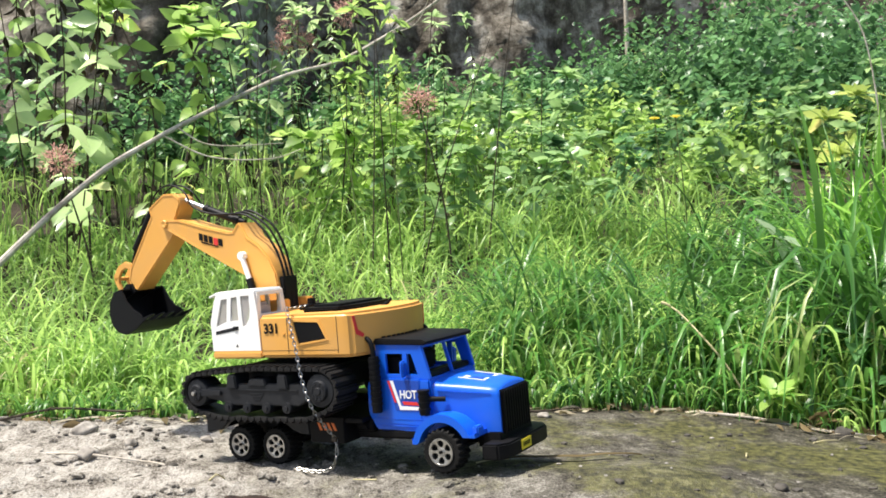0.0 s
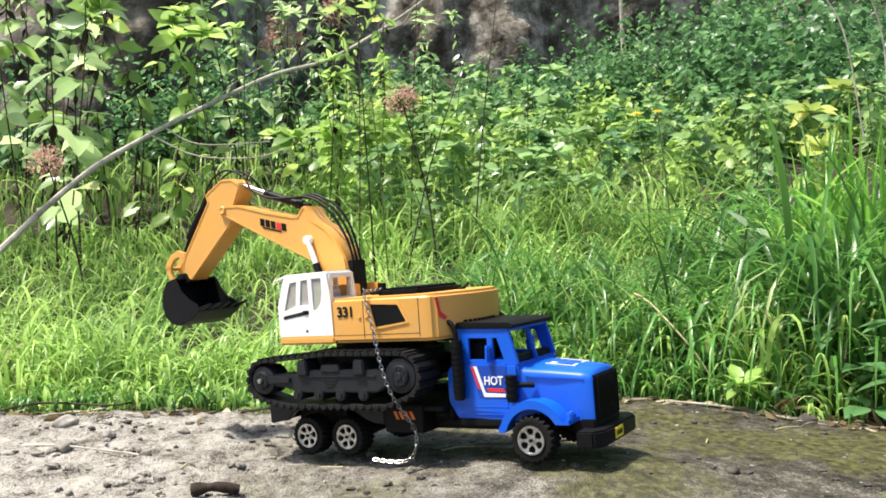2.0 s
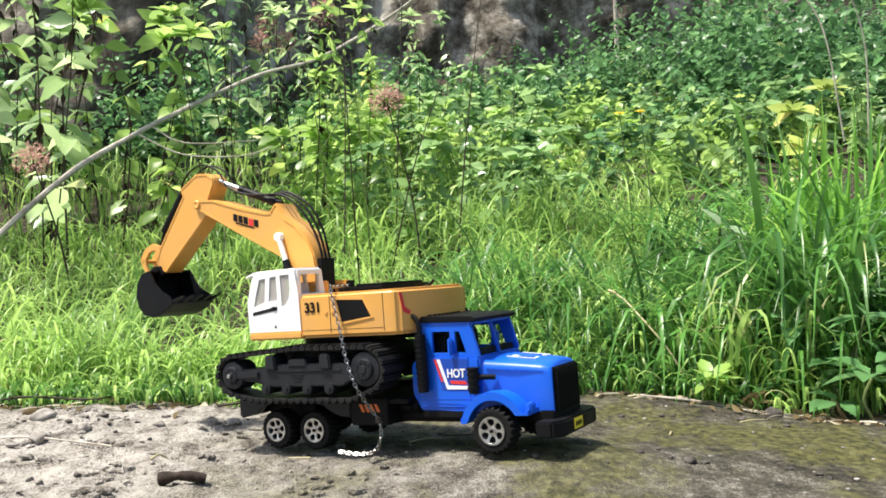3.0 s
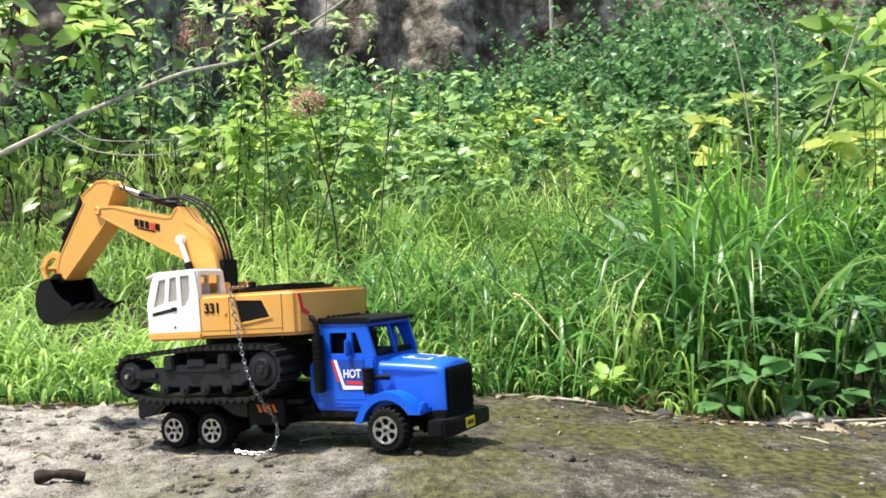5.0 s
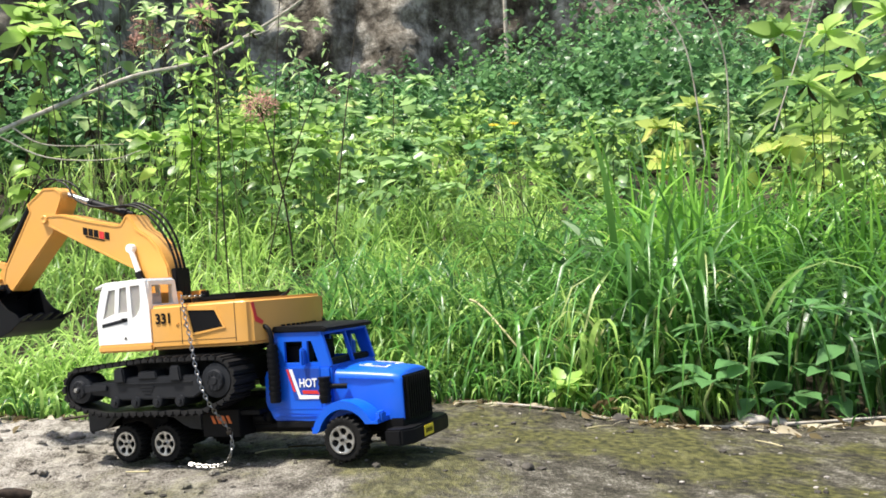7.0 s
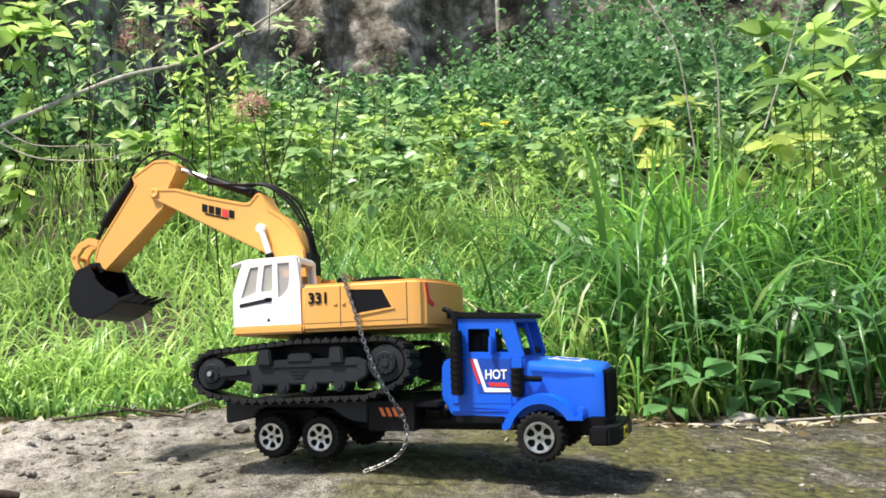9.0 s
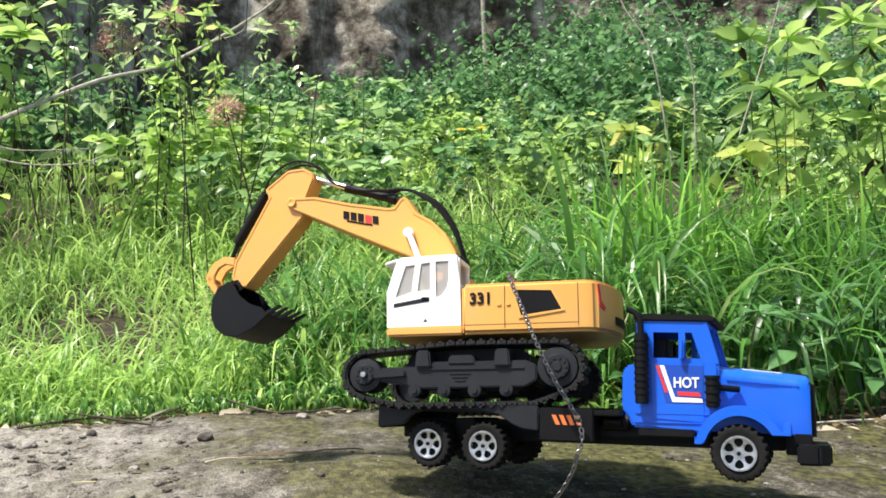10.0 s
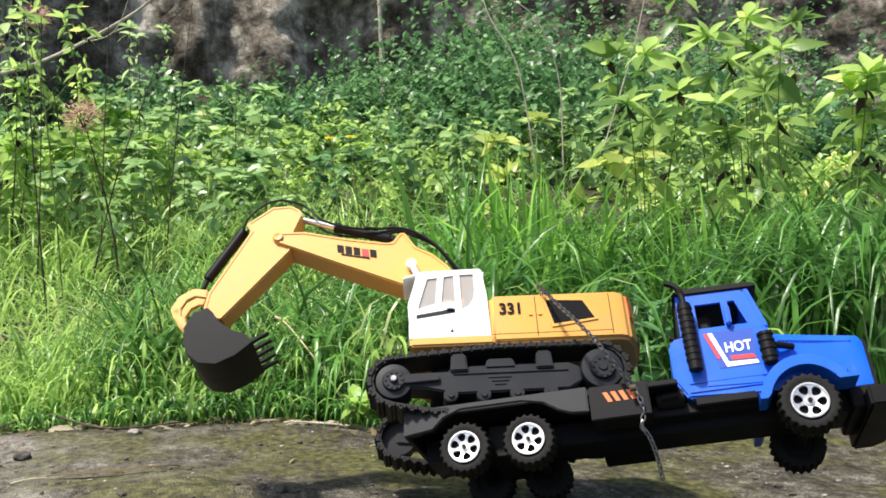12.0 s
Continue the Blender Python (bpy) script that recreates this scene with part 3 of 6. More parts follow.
def build_truck():
    truck = tagged(new("toy_truck"), "blue plastic toy truck with a black flat bed and six wheels", "toy truck")
    # chassis and bed
    part("chassis", box(-0.028, 0.255, -0.018, 0.018, 0.020, 0.035), BLACK, truck)
    for x in (0.0068, 0.0499, 0.2266):
        part("axle", rod((x, -0.036, 0.017), (x, 0.036, 0.017), 0.004), BLACK, truck)
    part("front_crossmember", box(0.255, 0.272, -0.030, 0.030, 0.018, 0.032), BLACK, truck)
    part("gearbox", box(0.02, 0.036, -0.030, 0.030, 0.014, 0.036), BLACK, truck)
    part("underfloor", box(0.13, 0.2, -0.034, 0.034, 0.026, 0.034), BLACK, truck)
    bm = box(-0.034, 0.150, -0.0525, 0.0525, 0.0405, 0.0445)
    box(-0.034, -0.030, -0.0525, 0.0525, 0.0275, 0.0445, bm=bm)
    part("bed", bm, BLACK, truck, "black flat bed")
    skirt = [(-0.034, 0.0465), (-0.034, 0.0280), (-0.014, 0.0305), (-0.006, 0.0380), (0.006, 0.0425), (0.048, 0.0425), (0.062, 0.0395), (0.072, 0.033), (0.080, 0.0300), (0.0915, 0.0290), (0.0915, 0.0465)]
    for s in (-1, 1):
        part("side_skirt", prism(skirt, s * 0.0535, s * 0.0470), GREY, truck)
        bm = box(0.0925, 0.131, min(s * 0.054, s * 0.03), max(s * 0.054, s * 0.03), 0.0225, 0.0455)
        tool_box = part("tool_box", bm, BLACK, truck)
        for k in range(4):
            x = 0.1015 + 0.0052 * k
            part("stripe", prism([(x + 0.003, 0.0338), (x + 0.006, 0.0338), (x + 0.003, 0.0405), (x, 0.0405)], s * 0.0538, s * 0.0543, 0), ORANGE, tool_box, "orange warning stripe")
        bm = rod((0.135, s * 0.036, 0.0365), (0.153, s * 0.036, 0.0365), 0.0062, bevel=0.0008)
        rod((0.139, s * 0.041, 0.0365), (0.149, s * 0.0425, 0.0365), 0.003, bm=bm)
        part("air_tank", bm, BLACK, truck)
        # mudguard stack and air filter
        bm = rod((0.1635, s * 0.0475, 0.0495), (0.1635, s * 0.0475, 0.098), 0.0046, bevel=0.0006)
        for k in range(9):
            rod((0.1635, s * 0.0475, 0.056 + 0.0046 * k), (0.1635, s * 0.0475, 0.0582 + 0.0046 * k), 0.0051, bm=bm)
        tube([(0.1635, s * 0.0475, 0.097), (0.163, s * 0.0475, 0.106), (0.160, s * 0.0475, 0.112), (0.154, s * 0.0475, 0.1155)], 0.0022, bm=bm)
        part("exhaust_pipe", bm, BLACK, truck)
        bm = rod((0.2105, s * 0.0462, 0.0480), (0.2105, s * 0.0462, 0.0690), 0.0046, bevel=0.0008)
        for z in (0.052, 0.0575, 0.063, 0.0675):
            rod((0.2105, s * 0.0462, z), (0.2105, s * 0.0462, z + 0.0018), 0.0053, bm=bm)
        rod((0.213, s * 0.0455, 0.0615), (0.227, s * 0.0385, 0.0605), 0.0022, bm=bm)
        part("air_filter", bm, BLACK, truck)
        part("step", box(0.160, 0.198, min(s * 0.043, s * 0.03), max(s * 0.043, s * 0.03), 0.0275, 0.0330), BLACK, truck)
    # cab
    bm = prism([(0.1555, 0.0335), (0.2035, 0.0305), (0.2145, 0.040), (0.2145, 0.0775), (0.1575, 0.0785)], -0.0415, 0.0415, 0.0016)
    part("cab", bm, BLUE, truck)
    part("rear_guard", prism([(0.1485, 0.0470), (0.1560, 0.0335), (0.1600, 0.0335), (0.1600, 0.0775), (0.1515, 0.0760), (0.1490, 0.0700)], -0.0405, 0.0405, 0.0014), BLUE, truck)
    side = [(0.1580, 0.0780), (0.2145, 0.0770), (0.2060, 0.1078), (0.1590, 0.1085)]
    back_win = [(0.1705, 0.0815), (0.1880, 0.0812), (0.1880, 0.0990), (0.1708, 0.0993)]
    front_win = [(0.1925, 0.0812), (0.2025, 0.0810), (0.1970, 0.0988), (0.1925, 0.0990)]
    for s in (-1, 1):
        part("cab_side", panel(side, [back_win, front_win], s * 0.0400, s * 0.0372), BLUE, truck)
        door = part("door", panel([(0.1690, 0.0400), (0.2040, 0.0380), (0.2045, 0.0775), (0.1690, 0.0780)], [], s * 0.0414, s * 0.0421), BLUE, truck)
        for name, prof, mat in (("print_panel", [(0.1722, 0.0768), (0.2038, 0.0760), (0.2038, 0.0508), (0.1790, 0.0508)], NAVY),):
            part(name, prism(prof, s * 0.0421, s * 0.0424, 0), mat, door)
        part("white_stripe", prism([(0.1752, 0.0762), (0.1782, 0.0762), (0.1852, 0.0545), (0.2030, 0.0538), (0.2038, 0.0512), (0.1836, 0.0512)], s * 0.0424, s * 0.0427, 0), PRINT_WHITE, door)
        part("red_stripe", prism([(0.1724, 0.0762), (0.1746, 0.0762), (0.1806, 0.0575), (0.1786, 0.0575)], s * 0.0424, s * 0.0427, 0), RED, door)
        part("red_bar", prism([(0.1866, 0.0585), (0.2012, 0.0580), (0.2028, 0.0550), (0.1876, 0.0556)], s * 0.0424, s * 0.0427, 0), RED, door)
        bm = prism([(0.1885, 0.0795), (0.1920, 0.0795), (0.1925, 0.0930), (0.1890, 0.0940)], s * 0.0405, s * 0.0475, 0.0012)
        part("wing_mirror", bm, BLUE, truck)
        # raised seam lines under the door
        bm = box(0.158, 0.2085, min(s * 0.0412, s * 0.0424), max(s * 0.0412, s * 0.0424), 0.0425, 0.0438, 0.0004)
        box(0.157, 0.206, min(s * 0.0412, s * 0.0424), max(s * 0.0412, s * 0.0424), 0.0365, 0.0376, 0.0004, bm=bm)
        part("sill_trim", bm, BLUE, truck)
        # front wing over the wheel
        cx, cz = 0.2275, 0.0175
        outer = [(cx + 0.0295 * math.cos(radians(a)), cz + 0.0325 * math.sin(radians(a))) for a in range(28, 166, 8)]
        inner = [(cx + 0.0235 * math.cos(radians(a)), cz + 0.0255 * math.sin(radians(a))) for a in range(160, 26, -8)]
        prof = [(0.2590, 0.0310), (0.2590, 0.0350)] + outer + [(0.1985, 0.0290), (0.1985, 0.0238), (0.2030, 0.0238)] + inner
        part("front_wing", prism(prof, s * 0.0510, s * 0.0280, 0.0011), BLUE, truck)
        part("headlamp", box(0.2545, 0.2600, min(s * 0.047, s * 0.036), max(s * 0.047, s * 0.036), 0.0315, 0.0400, 0.0012), BLUE, truck)
    lettering("word", "HOT", 0.0098, PRINT_WHITE, truck, 0.1842, -0.0428, 0.0612, 0.82, 0.00022)
    part("cab_back", prism([(0.1565, 0.0775), (0.1605, 0.0775), (0.1615, 0.1085), (0.1580, 0.1085)], -0.0372, 0.0372), BLACK, truck)
    # windscreen frame: two posts, a middle bar and a header
    for y in (-0.0385, 0.0, 0.0385):
        wd = 0.0018 if y else 0.0012
        part("windscreen_post", prism([(0.2115, 0.0772), (0.2150, 0.0772), (0.2068, 0.1078), (0.2036, 0.1078)], y - wd, y + wd, 0.0005), BLUE, truck)
    part("header_rail", box(0.2020, 0.2075, -0.040, 0.040, 0.1035, 0.1080), BLUE, truck)
    part("roof", prism([(0.1570, 0.1075), (0.2120, 0.1060), (0.2140, 0.1085), (0.2090, 0.1108), (0.1620, 0.1125), (0.1570, 0.1105)], -0.0415, 0.0415, 0.0010), BLACK, truck, "black cab roof")
    for y in (-0.018, 0.018):
        part("seat", box(0.165, 0.180, y - 0.012, y + 0.012, 0.078, 0.096, 0.002), BLACK, truck)
    part("dashboard", box(0.200, 0.211, -0.036, 0.036, 0.0775, 0.0825, 0.001), BLACK, truck)
    # bonnet: rounded sections narrowing to the grille
    bm = bmesh.new()
    rings = []
    for x, hw, top, low in ((0.2080, 0.0405, 0.0782, 0.032), (0.2180, 0.0375, 0.0765, 0.032), (0.2400, 0.0325, 0.0745, 0.032), (0.2620, 0.0290, 0.0722, 0.030), (0.2690, 0.0284, 0.0712, 0.030), (0.2715, 0.0272, 0.0690, 0.030)):
        sec = [(-hw, low), (-hw, top - 0.009)]
        sec += [(-hw + 0.006 - 0.006 * math.cos(radians(a)), top - 0.009 + 0.006 * math.sin(radians(a))) for a in (25, 50, 75)]
        sec += [(-hw * 0.5, top - 0.0010), (0, top)]
        sec += [(-y, z) for y, z in sec[-2::-1]]
        rings.append([bm.verts.new((x, y, z)) for y, z in sec])
    for a, b2 in zip(rings, rings[1:]):
        for k in range(len(a) - 1):
            bm.faces.new((a[k], a[k + 1], b2[k + 1], b2[k]))
    bm.faces.new(rings[0])
    bm.faces.new(rings[-1][::-1])
    hood = part("bonnet", bm, BLUE, truck, smooth=50)
    for s in (-1, 1):
        bm = bmesh.new()
        for k in range(20):
            u = k / 19
            x = 0.219 + 0.044 * u
            hw = 0.0375 - 0.0085 * min(1, u * 1.05)
            box(x, x + 0.0015, s * hw - 0.0006, s * hw + 0.0006, 0.0665 - 0.0035 * u, 0.0676 - 0.0035 * u, 0, bm=bm)
        part("rivet_line", bm, BLUE, hood)
    for x0, x1, y0, y1, mat in ((0.228, 0.254, -0.0165, -0.0153, PRINT_WHITE), (0.228, 0.254, 0.0153, 0.0165, PRINT_WHITE), (0.2305, 0.2355, -0.012, -0.002, PRINT_WHITE), (0.2305, 0.2355, 0.002, 0.012, NAVY), (0.2395, 0.2485, -0.012, 0.012, NAVY), (0.2505, 0.2525, -0.012, 0.012, PRINT_WHITE)):
        zf = lambda x: 0.0749 - (x - 0.226) * 0.098
        part("bonnet_print", prism([(x0, zf(x0) + 0.0001), (x1, zf(x1) + 0.0001), (x1, zf(x1) + 0.0006), (x0, zf(x0) + 0.0006)], y0, y1, 0), mat, hood)
    grille = part("grille", box(0.2700, 0.2728, -0.0255, 0.0255, 0.0290, 0.0660, 0.0008), BLACK, truck)
    bar = finish(box(0.2726, 0.2746, -0.0011, 0.0011, 0.0300, 0.0650, 0.0004), "grille_bar", BLACK)
    for k in range(11):
        part("grille_bar", bar, BLACK, grille, at=pose(0, -0.0225 + 0.0045 * k, 0))
    bm = prism([(0.262, -0.047), (0.276, -0.046), (0.2835, -0.036), (0.2835, 0.036), (0.276, 0.046), (0.262, 0.047)], 0.0125, 0.0255, 0.0015, axis="z")
    bumper = part("bumper", bm, BLACK, truck)
    plate = part("number_plate", box(0.2830, 0.2842, -0.017, 0.001, 0.0150, 0.0235, 0.0003), PLATE, bumper, "yellow number plate with dark marks")
    bm = bmesh.new()
    for k in range(6):
        box(0.2841, 0.2844, -0.0148 + 0.0023 * k, -0.0134 + 0.0023 * k, 0.0175, 0.0210, 0, bm=bm)
    part("plate_marks", bm, BLACK, plate)
    add_wheels(truck)
    return truck


# ---- the toy digger ----
def round_hull(circles, step=3):
    """The outline of a belt stretched over wheels (x, z, radius)."""
    pts = sorted({(round(x + r * math.cos(radians(a)), 6), round(z + r * math.sin(radians(a)), 6)) for x, z, r in circles for a in range(0, 360, step)})
    def turn(seq):
        out = []
        for p in seq:
            while len(out) > 1 and (out[-1][0] - out[-2][0]) * (p[1] - out[-2][1]) - (out[-1][1] - out[-2][1]) * (p[0] - out[-2][0]) <= 0:
                out.pop()
            out.append(p)
        return out[:-1]
    return turn(pts) + turn(pts[::-1])


def along_loop(loop, count):
    pts = [Vector((x, 0, z)) for x, z in loop]
    pts.append(pts[0])
    lengths = [(b2 - a).length for a, b2 in zip(pts, pts[1:])]
    total, out, i, done = sum(lengths), [], 0, 0.0
    for k in range(count):
        want = total * k / count
        while done + lengths[i] < want:
            done += lengths[i]
            i += 1
        d = (pts[i + 1] - pts[i]).normalized()
        out.append((pts[i] + d * (want - done), math.atan2(d.z, d.x)))
    return out, total


def build_track(digger, s):
    circles = [(-0.0215, 0.0695, 0.0165), (0.1240, 0.0730, 0.0180), (0.0040, 0.0560, 0.0090), (0.1060, 0.0575, 0.0100), (0.05, 0.082, 0.0095)]
    spots, total = along_loop(round_hull(circles), 52)
    belt = [(p.x, p.z) for p, _ in spots]
    cx, cz = sum(x for x, _ in belt) / 52, sum(z for _, z in belt) / 52
    inner = [(cx + (x - cx) * 0.975, cz + (z - cz) * 0.93) for x, z in belt]
    bm = bmesh.new()
    ya, yb = s * 0.0465, s * 0.0745
    quads = [[bm.verts.new((x, y, z)) for x, z in ring] for ring, y in ((belt, ya), (belt, yb), (inner, yb), (inner, ya))]
    for a, b2 in zip(quads, quads[1:] + quads[:1]):
        for k in range(52):
            bm.faces.new((a[k], a[(k + 1) % 52], b2[(k + 1) % 52], b2[k]))
    track = part("track", bm, TRACK, digger, "black rubber crawler track")
    w = total / 52
    bm = box(-w * 0.44, w * 0.44, -0.0155, 0.0155, -0.0018, 0.0012, 0.0004)
    box(-w * 0.16, w * 0.16, -0.0155, 0.0155, -0.0032, 0.0, 0.0003, bm=bm)
    pad = finish(bm, "track_pad", TRACK)
    for p, a in spots:
        part("track_pad", pad, TRACK, track, at=pose(p.x, s * 0.0605, p.z, 0, -math.degrees(a), 0))
    lo, hi = sorted((s * 0.0735, s * 0.052))
    prof = [(-0.0240, 0.0655), (-0.0240, 0.0745), (0.0180, 0.0752), (0.0185, 0.0785), (0.1010, 0.0785), (0.1090, 0.0750), (0.1090, 0.0640), (0.1000, 0.0590), (0.0200, 0.0585), (0.0020, 0.0630)]
    frame_ = part("track_frame", prism(prof, s * 0.0735, s * 0.052, 0.0012), GREY, digger, "charcoal track frame")
    bm = bmesh.new()
    for x, dx in ((0.0240, 0.0062), (0.0838, 0.0062)):
        prism([(x - dx, 0.0740), (x + dx, 0.0740), (x + dx * 0.8, 0.0870), (x - dx * 0.8, 0.0870)], s * 0.0765, s * 0.056, 0.0012, bm=bm)
    prism([(0.0420, 0.0760), (0.0640, 0.0760), (0.0620, 0.0830), (0.0440, 0.0830)], s * 0.0745, s * 0.058, 0.001, bm=bm)
    box(0.020, 0.100, min(s * 0.0745, s * 0.073), max(s * 0.0745, s * 0.073), 0.0722, 0.0733, 0.0003, bm=bm)
    for k in range(3):
        box(0.0440 + 0.002 * k, 0.0600 - 0.002 * k, min(s * 0.0742, s * 0.073), max(s * 0.0742, s * 0.073), 0.0692 - 0.0026 * k, 0.0700 - 0.0026 * k, 0, bm=bm)
    part("carrier_bracket", bm, GREY, frame_)
    for x, z, r in ((0.0173, 0.0572, 0.0050), (0.0400, 0.0568, 0.0050), (0.0630, 0.0568, 0.0050), (0.0865, 0.0572, 0.0050)):
        bm = rod((x, s * 0.0755, z), (x, s * 0.05, z), r, bevel=0.0006)
        rod((x, s * 0.0770, z), (x, s * 0.0750, z), r * 0.45, bm=bm)
        part("roller", bm, GREY, frame_)
    for name, x, z, r in (("idler", -0.0215, 0.0695, 0.0130), ("sprocket", 0.1240, 0.0730, 0.0150)):
        bm = lathe([(r * 0.3, -0.0012), (r * 0.95, 0.0), (r, 0.002), (r, 0.020)], 28)
        lathe([(r * 0.55, -0.0030), (r * 0.62, -0.0010), (r * 0.62, 0.001)], 24, bm=bm)
        lathe([(r * 0.20, -0.0040), (r * 0.25, -0.0025), (r * 0.25, 0.0)], 16, bm=bm)
        for k in range(10):
            a = 2 * math.pi * k / 10
            rod((r * 0.43 * math.cos(a), -0.0037, r * 0.43 * math.sin(a)), (r * 0.43 * math.cos(a), -0.002, r * 0.43 * math.sin(a)), r * 0.07, sides=8, bm=bm)
        wheel = part(name, bm, GREY, digger, at=pose(x, s * 0.0740, z, 0, 0, 0 if s < 0 else 180))
        if name == "idler":
            part("axle_bolt", rod((0, -0.0062, 0), (0, -0.003, 0), 0.0020, bevel=0.0003), SILVER, wheel, "shiny steel axle bolt")
    part("tension_arm", prism([(-0.0215, 0.0660), (-0.0215, 0.0735), (0.010, 0.0722), (0.010, 0.0678)], s * 0.0765, s * 0.0735, 0.0006), GREY, digger)


def inset(profile, d):
    """The same outline, drawn in by d."""
    out, k = [], len(profile)
    area = sum(a[0] * b2[1] - b2[0] * a[1] for a, b2 in zip(profile, profile[1:] + profile[:1]))
    turn = 1 if area > 0 else -1
    for i in range(k):
        p, a, b2 = Vector(profile[i]), Vector(profile[i - 1]), Vector(profile[(i + 1) % k])
        u, v = (p - a).normalized(), (b2 - p).normalized()
        n1, n2 = Vector((-u.y, u.x)) * turn, Vector((-v.y, v.x)) * turn
        m = (n1 + n2) / max(0.6, 1 + n1.dot(n2))
        out.append(tuple(p + m * d))
    return out


def build_digger():
    digger = tagged(new("toy_excavator"), "orange-yellow toy excavator with white cab, chained on the truck bed", "toy excavator")
    for s in (-1, 1):
        build_track(digger, s)
    bm = prism([(0.004, 0.0640), (0.100, 0.0640), (0.100, 0.0860), (0.085, 0.0925), (0.018, 0.0925), (0.004, 0.086)], -0.048, 0.048, 0.002)
    part("undercarriage", bm, GREY, digger)
    bm = bmesh.new()
    rod((0.0517, 0, 0.090), (0.0517, 0, 0.1010), 0.036, sides=40, bm=bm)
    part("turntable", bm, BLACK, digger)
    # upper body
    plan = [(0.0505, -0.0625), (0.1440, -0.0625), (0.1520, -0.0595), (0.1600, -0.0440), (0.1660, -0.022), (0.1680, 0.0), (0.1660, 0.022), (0.1600, 0.044), (0.1520, 0.0595), (0.1440, 0.0625), (0.0505, 0.0625), (0.0440, 0.020), (0.0440, -0.020)]
    body = part("body", prism(plan, 0.1000, 0.1385, 0.0028, axis="z", seg=3), YELLOW, digger, "orange-yellow engine housing")
    bm = prism([(-0.0095, -0.0625), (0.052, -0.0625), (0.052, 0.0625), (0.006, 0.0625), (-0.0095, 0.030)], 0.0995, 0.1066, 0.0016, axis="z")
    part("sill", bm, YELLOW, digger)
    part("side_locker", prism([(0.0, 0.1066), (0.052, 0.1066), (0.052, 0.130), (0.008, 0.130), (0.0, 0.124)], 0.024, 0.0615, 0.002), YELLOW, digger)
    bm = box(0.012, 0.050, -0.0205, -0.0145, 0.106, 0.150, 0.001)
    box(0.012, 0.050, 0.0145, 0.0205, 0.106, 0.150, 0.001, bm=bm)
    part("boom_bracket", bm, YELLOW, digger)
    part("counterweight", prism([(0.1500, 0.1010), (0.1500, 0.1130), (0.1525, 0.1130), (0.1525, 0.1010)], -0.056, 0.056, 0.0006), YELLOW, body)
    for s in (-1, 1):
        frame_ = [(0.0890, 0.1345), (0.1200, 0.1330), (0.1290, 0.1155), (0.0945, 0.1105)]
        hole = [(0.0914, 0.1323), (0.1190, 0.1310), (0.1266, 0.1166), (0.0962, 0.1128)]
        grill = part("air_intake", prism(hole, s * 0.0621, s * 0.0629, 0), BLACK, body, "dark intake opening")
        part("intake_frame", panel(frame_, [hole], s * 0.0622, s * 0.0634), YELLOW, grill)
        bm = bmesh.new()
        for x in (0.0838, 0.1388):
            box(x - 0.00025, x + 0.00025, min(s * 0.0622, s * 0.0628), max(s * 0.0622, s * 0.0628), 0.1040, 0.1362, 0, bm=bm)
        box(0.0505, 0.1388, min(s * 0.0622, s * 0.0627), max(s * 0.0622, s * 0.0627), 0.1066, 0.1069, 0, bm=bm)
        part("panel_seam", bm, STEM_DARK, body)
        for x in (0.0796, 0.0866):
            part("latch", box(x - 0.0015, x + 0.0015, min(s * 0.062, s * 0.0634), max(s * 0.062, s * 0.0634), 0.1205, 0.1225, 0.0003), YELLOW, body)
        a = [(0.0010, 0.1350), (0.0038, 0.1350), (0.0062, 0.1230), (0.0120, 0.1185), (0.0105, 0.1160), (0.0042, 0.1190)]
        bm = prism(a, -0.0003, 0.0003, 0)
        bmesh.ops.rotate(bm, verts=bm.verts, cent=(0, 0, 0), matrix=Matrix.Rotation(radians(62.7 if s < 0 else -62.7), 3, "Z"))
        bmesh.ops.translate(bm, verts=bm.verts, vec=(0.1523, s * 0.0597, 0))
        part("red_mark", bm, RED, body)
    lettering("fleet_number", "331", 0.0122, BLACK, digger, 0.0566, -0.0631, 0.1226, 0.97, 0.00036)
    # dark marks on the rear that cannot be read
    bm = bmesh.new()
    for k in range(9):
        own = box(0, 0.0006, -0.0021, 0.0021, 0.1075, 0.1140, 0)
        y = -0.030 + 0.0062 * k
        x = 0.1682 - 0.0042 * (y / 0.022) ** 2 * 0.5
        bmesh.ops.rotate(own, verts=own.verts, cent=(0, 0, 0), matrix=Matrix.Rotation(-0.19 * y / 0.022 * -1, 3, "Z"))
        bmesh.ops.translate(own, verts=own.verts, vec=(x, y, 0))
        merge(bm, own)
    part("rear_marks", bm, BLACK, body)
    # black covers on the deck
    bm = prism([(0.0850, -0.044), (0.1260, -0.042), (0.1330, -0.020), (0.1330, 0.024), (0.1260, 0.044), (0.0850, 0.046)], 0.1380, 0.1425, 0.0022, axis="z")
    box(0.092, 0.124, -0.034, 0.034, 0.1420, 0.1446, 0.0010, bm=bm)
    part("engine_cover", bm, BLACK, digger)
    bm = box(0.057, 0.070, -0.012, 0.012, 0.1380, 0.1435, 0.001)
    rod((0.0635, 0, 0.1430), (0.0635, 0, 0.1490), 0.0040, bm=bm, bevel=0.0006)
    part("pivot_cap", bm, BLACK, digger)
    tube_ = tube([(0.136, 0.012, 0.1375), (0.143, 0.012, 0.1400), (0.1475, 0.012, 0.1440)], 0.0014)
    part("exhaust", tube_, BLACK, digger)
    # cab
    outer = [(-0.0092, 0.1068), (-0.0100, 0.1340), (-0.0040, 0.1535), (-0.0005, 0.1600), (0.0460, 0.1612), (0.0488, 0.1400), (0.0498, 0.1068)]
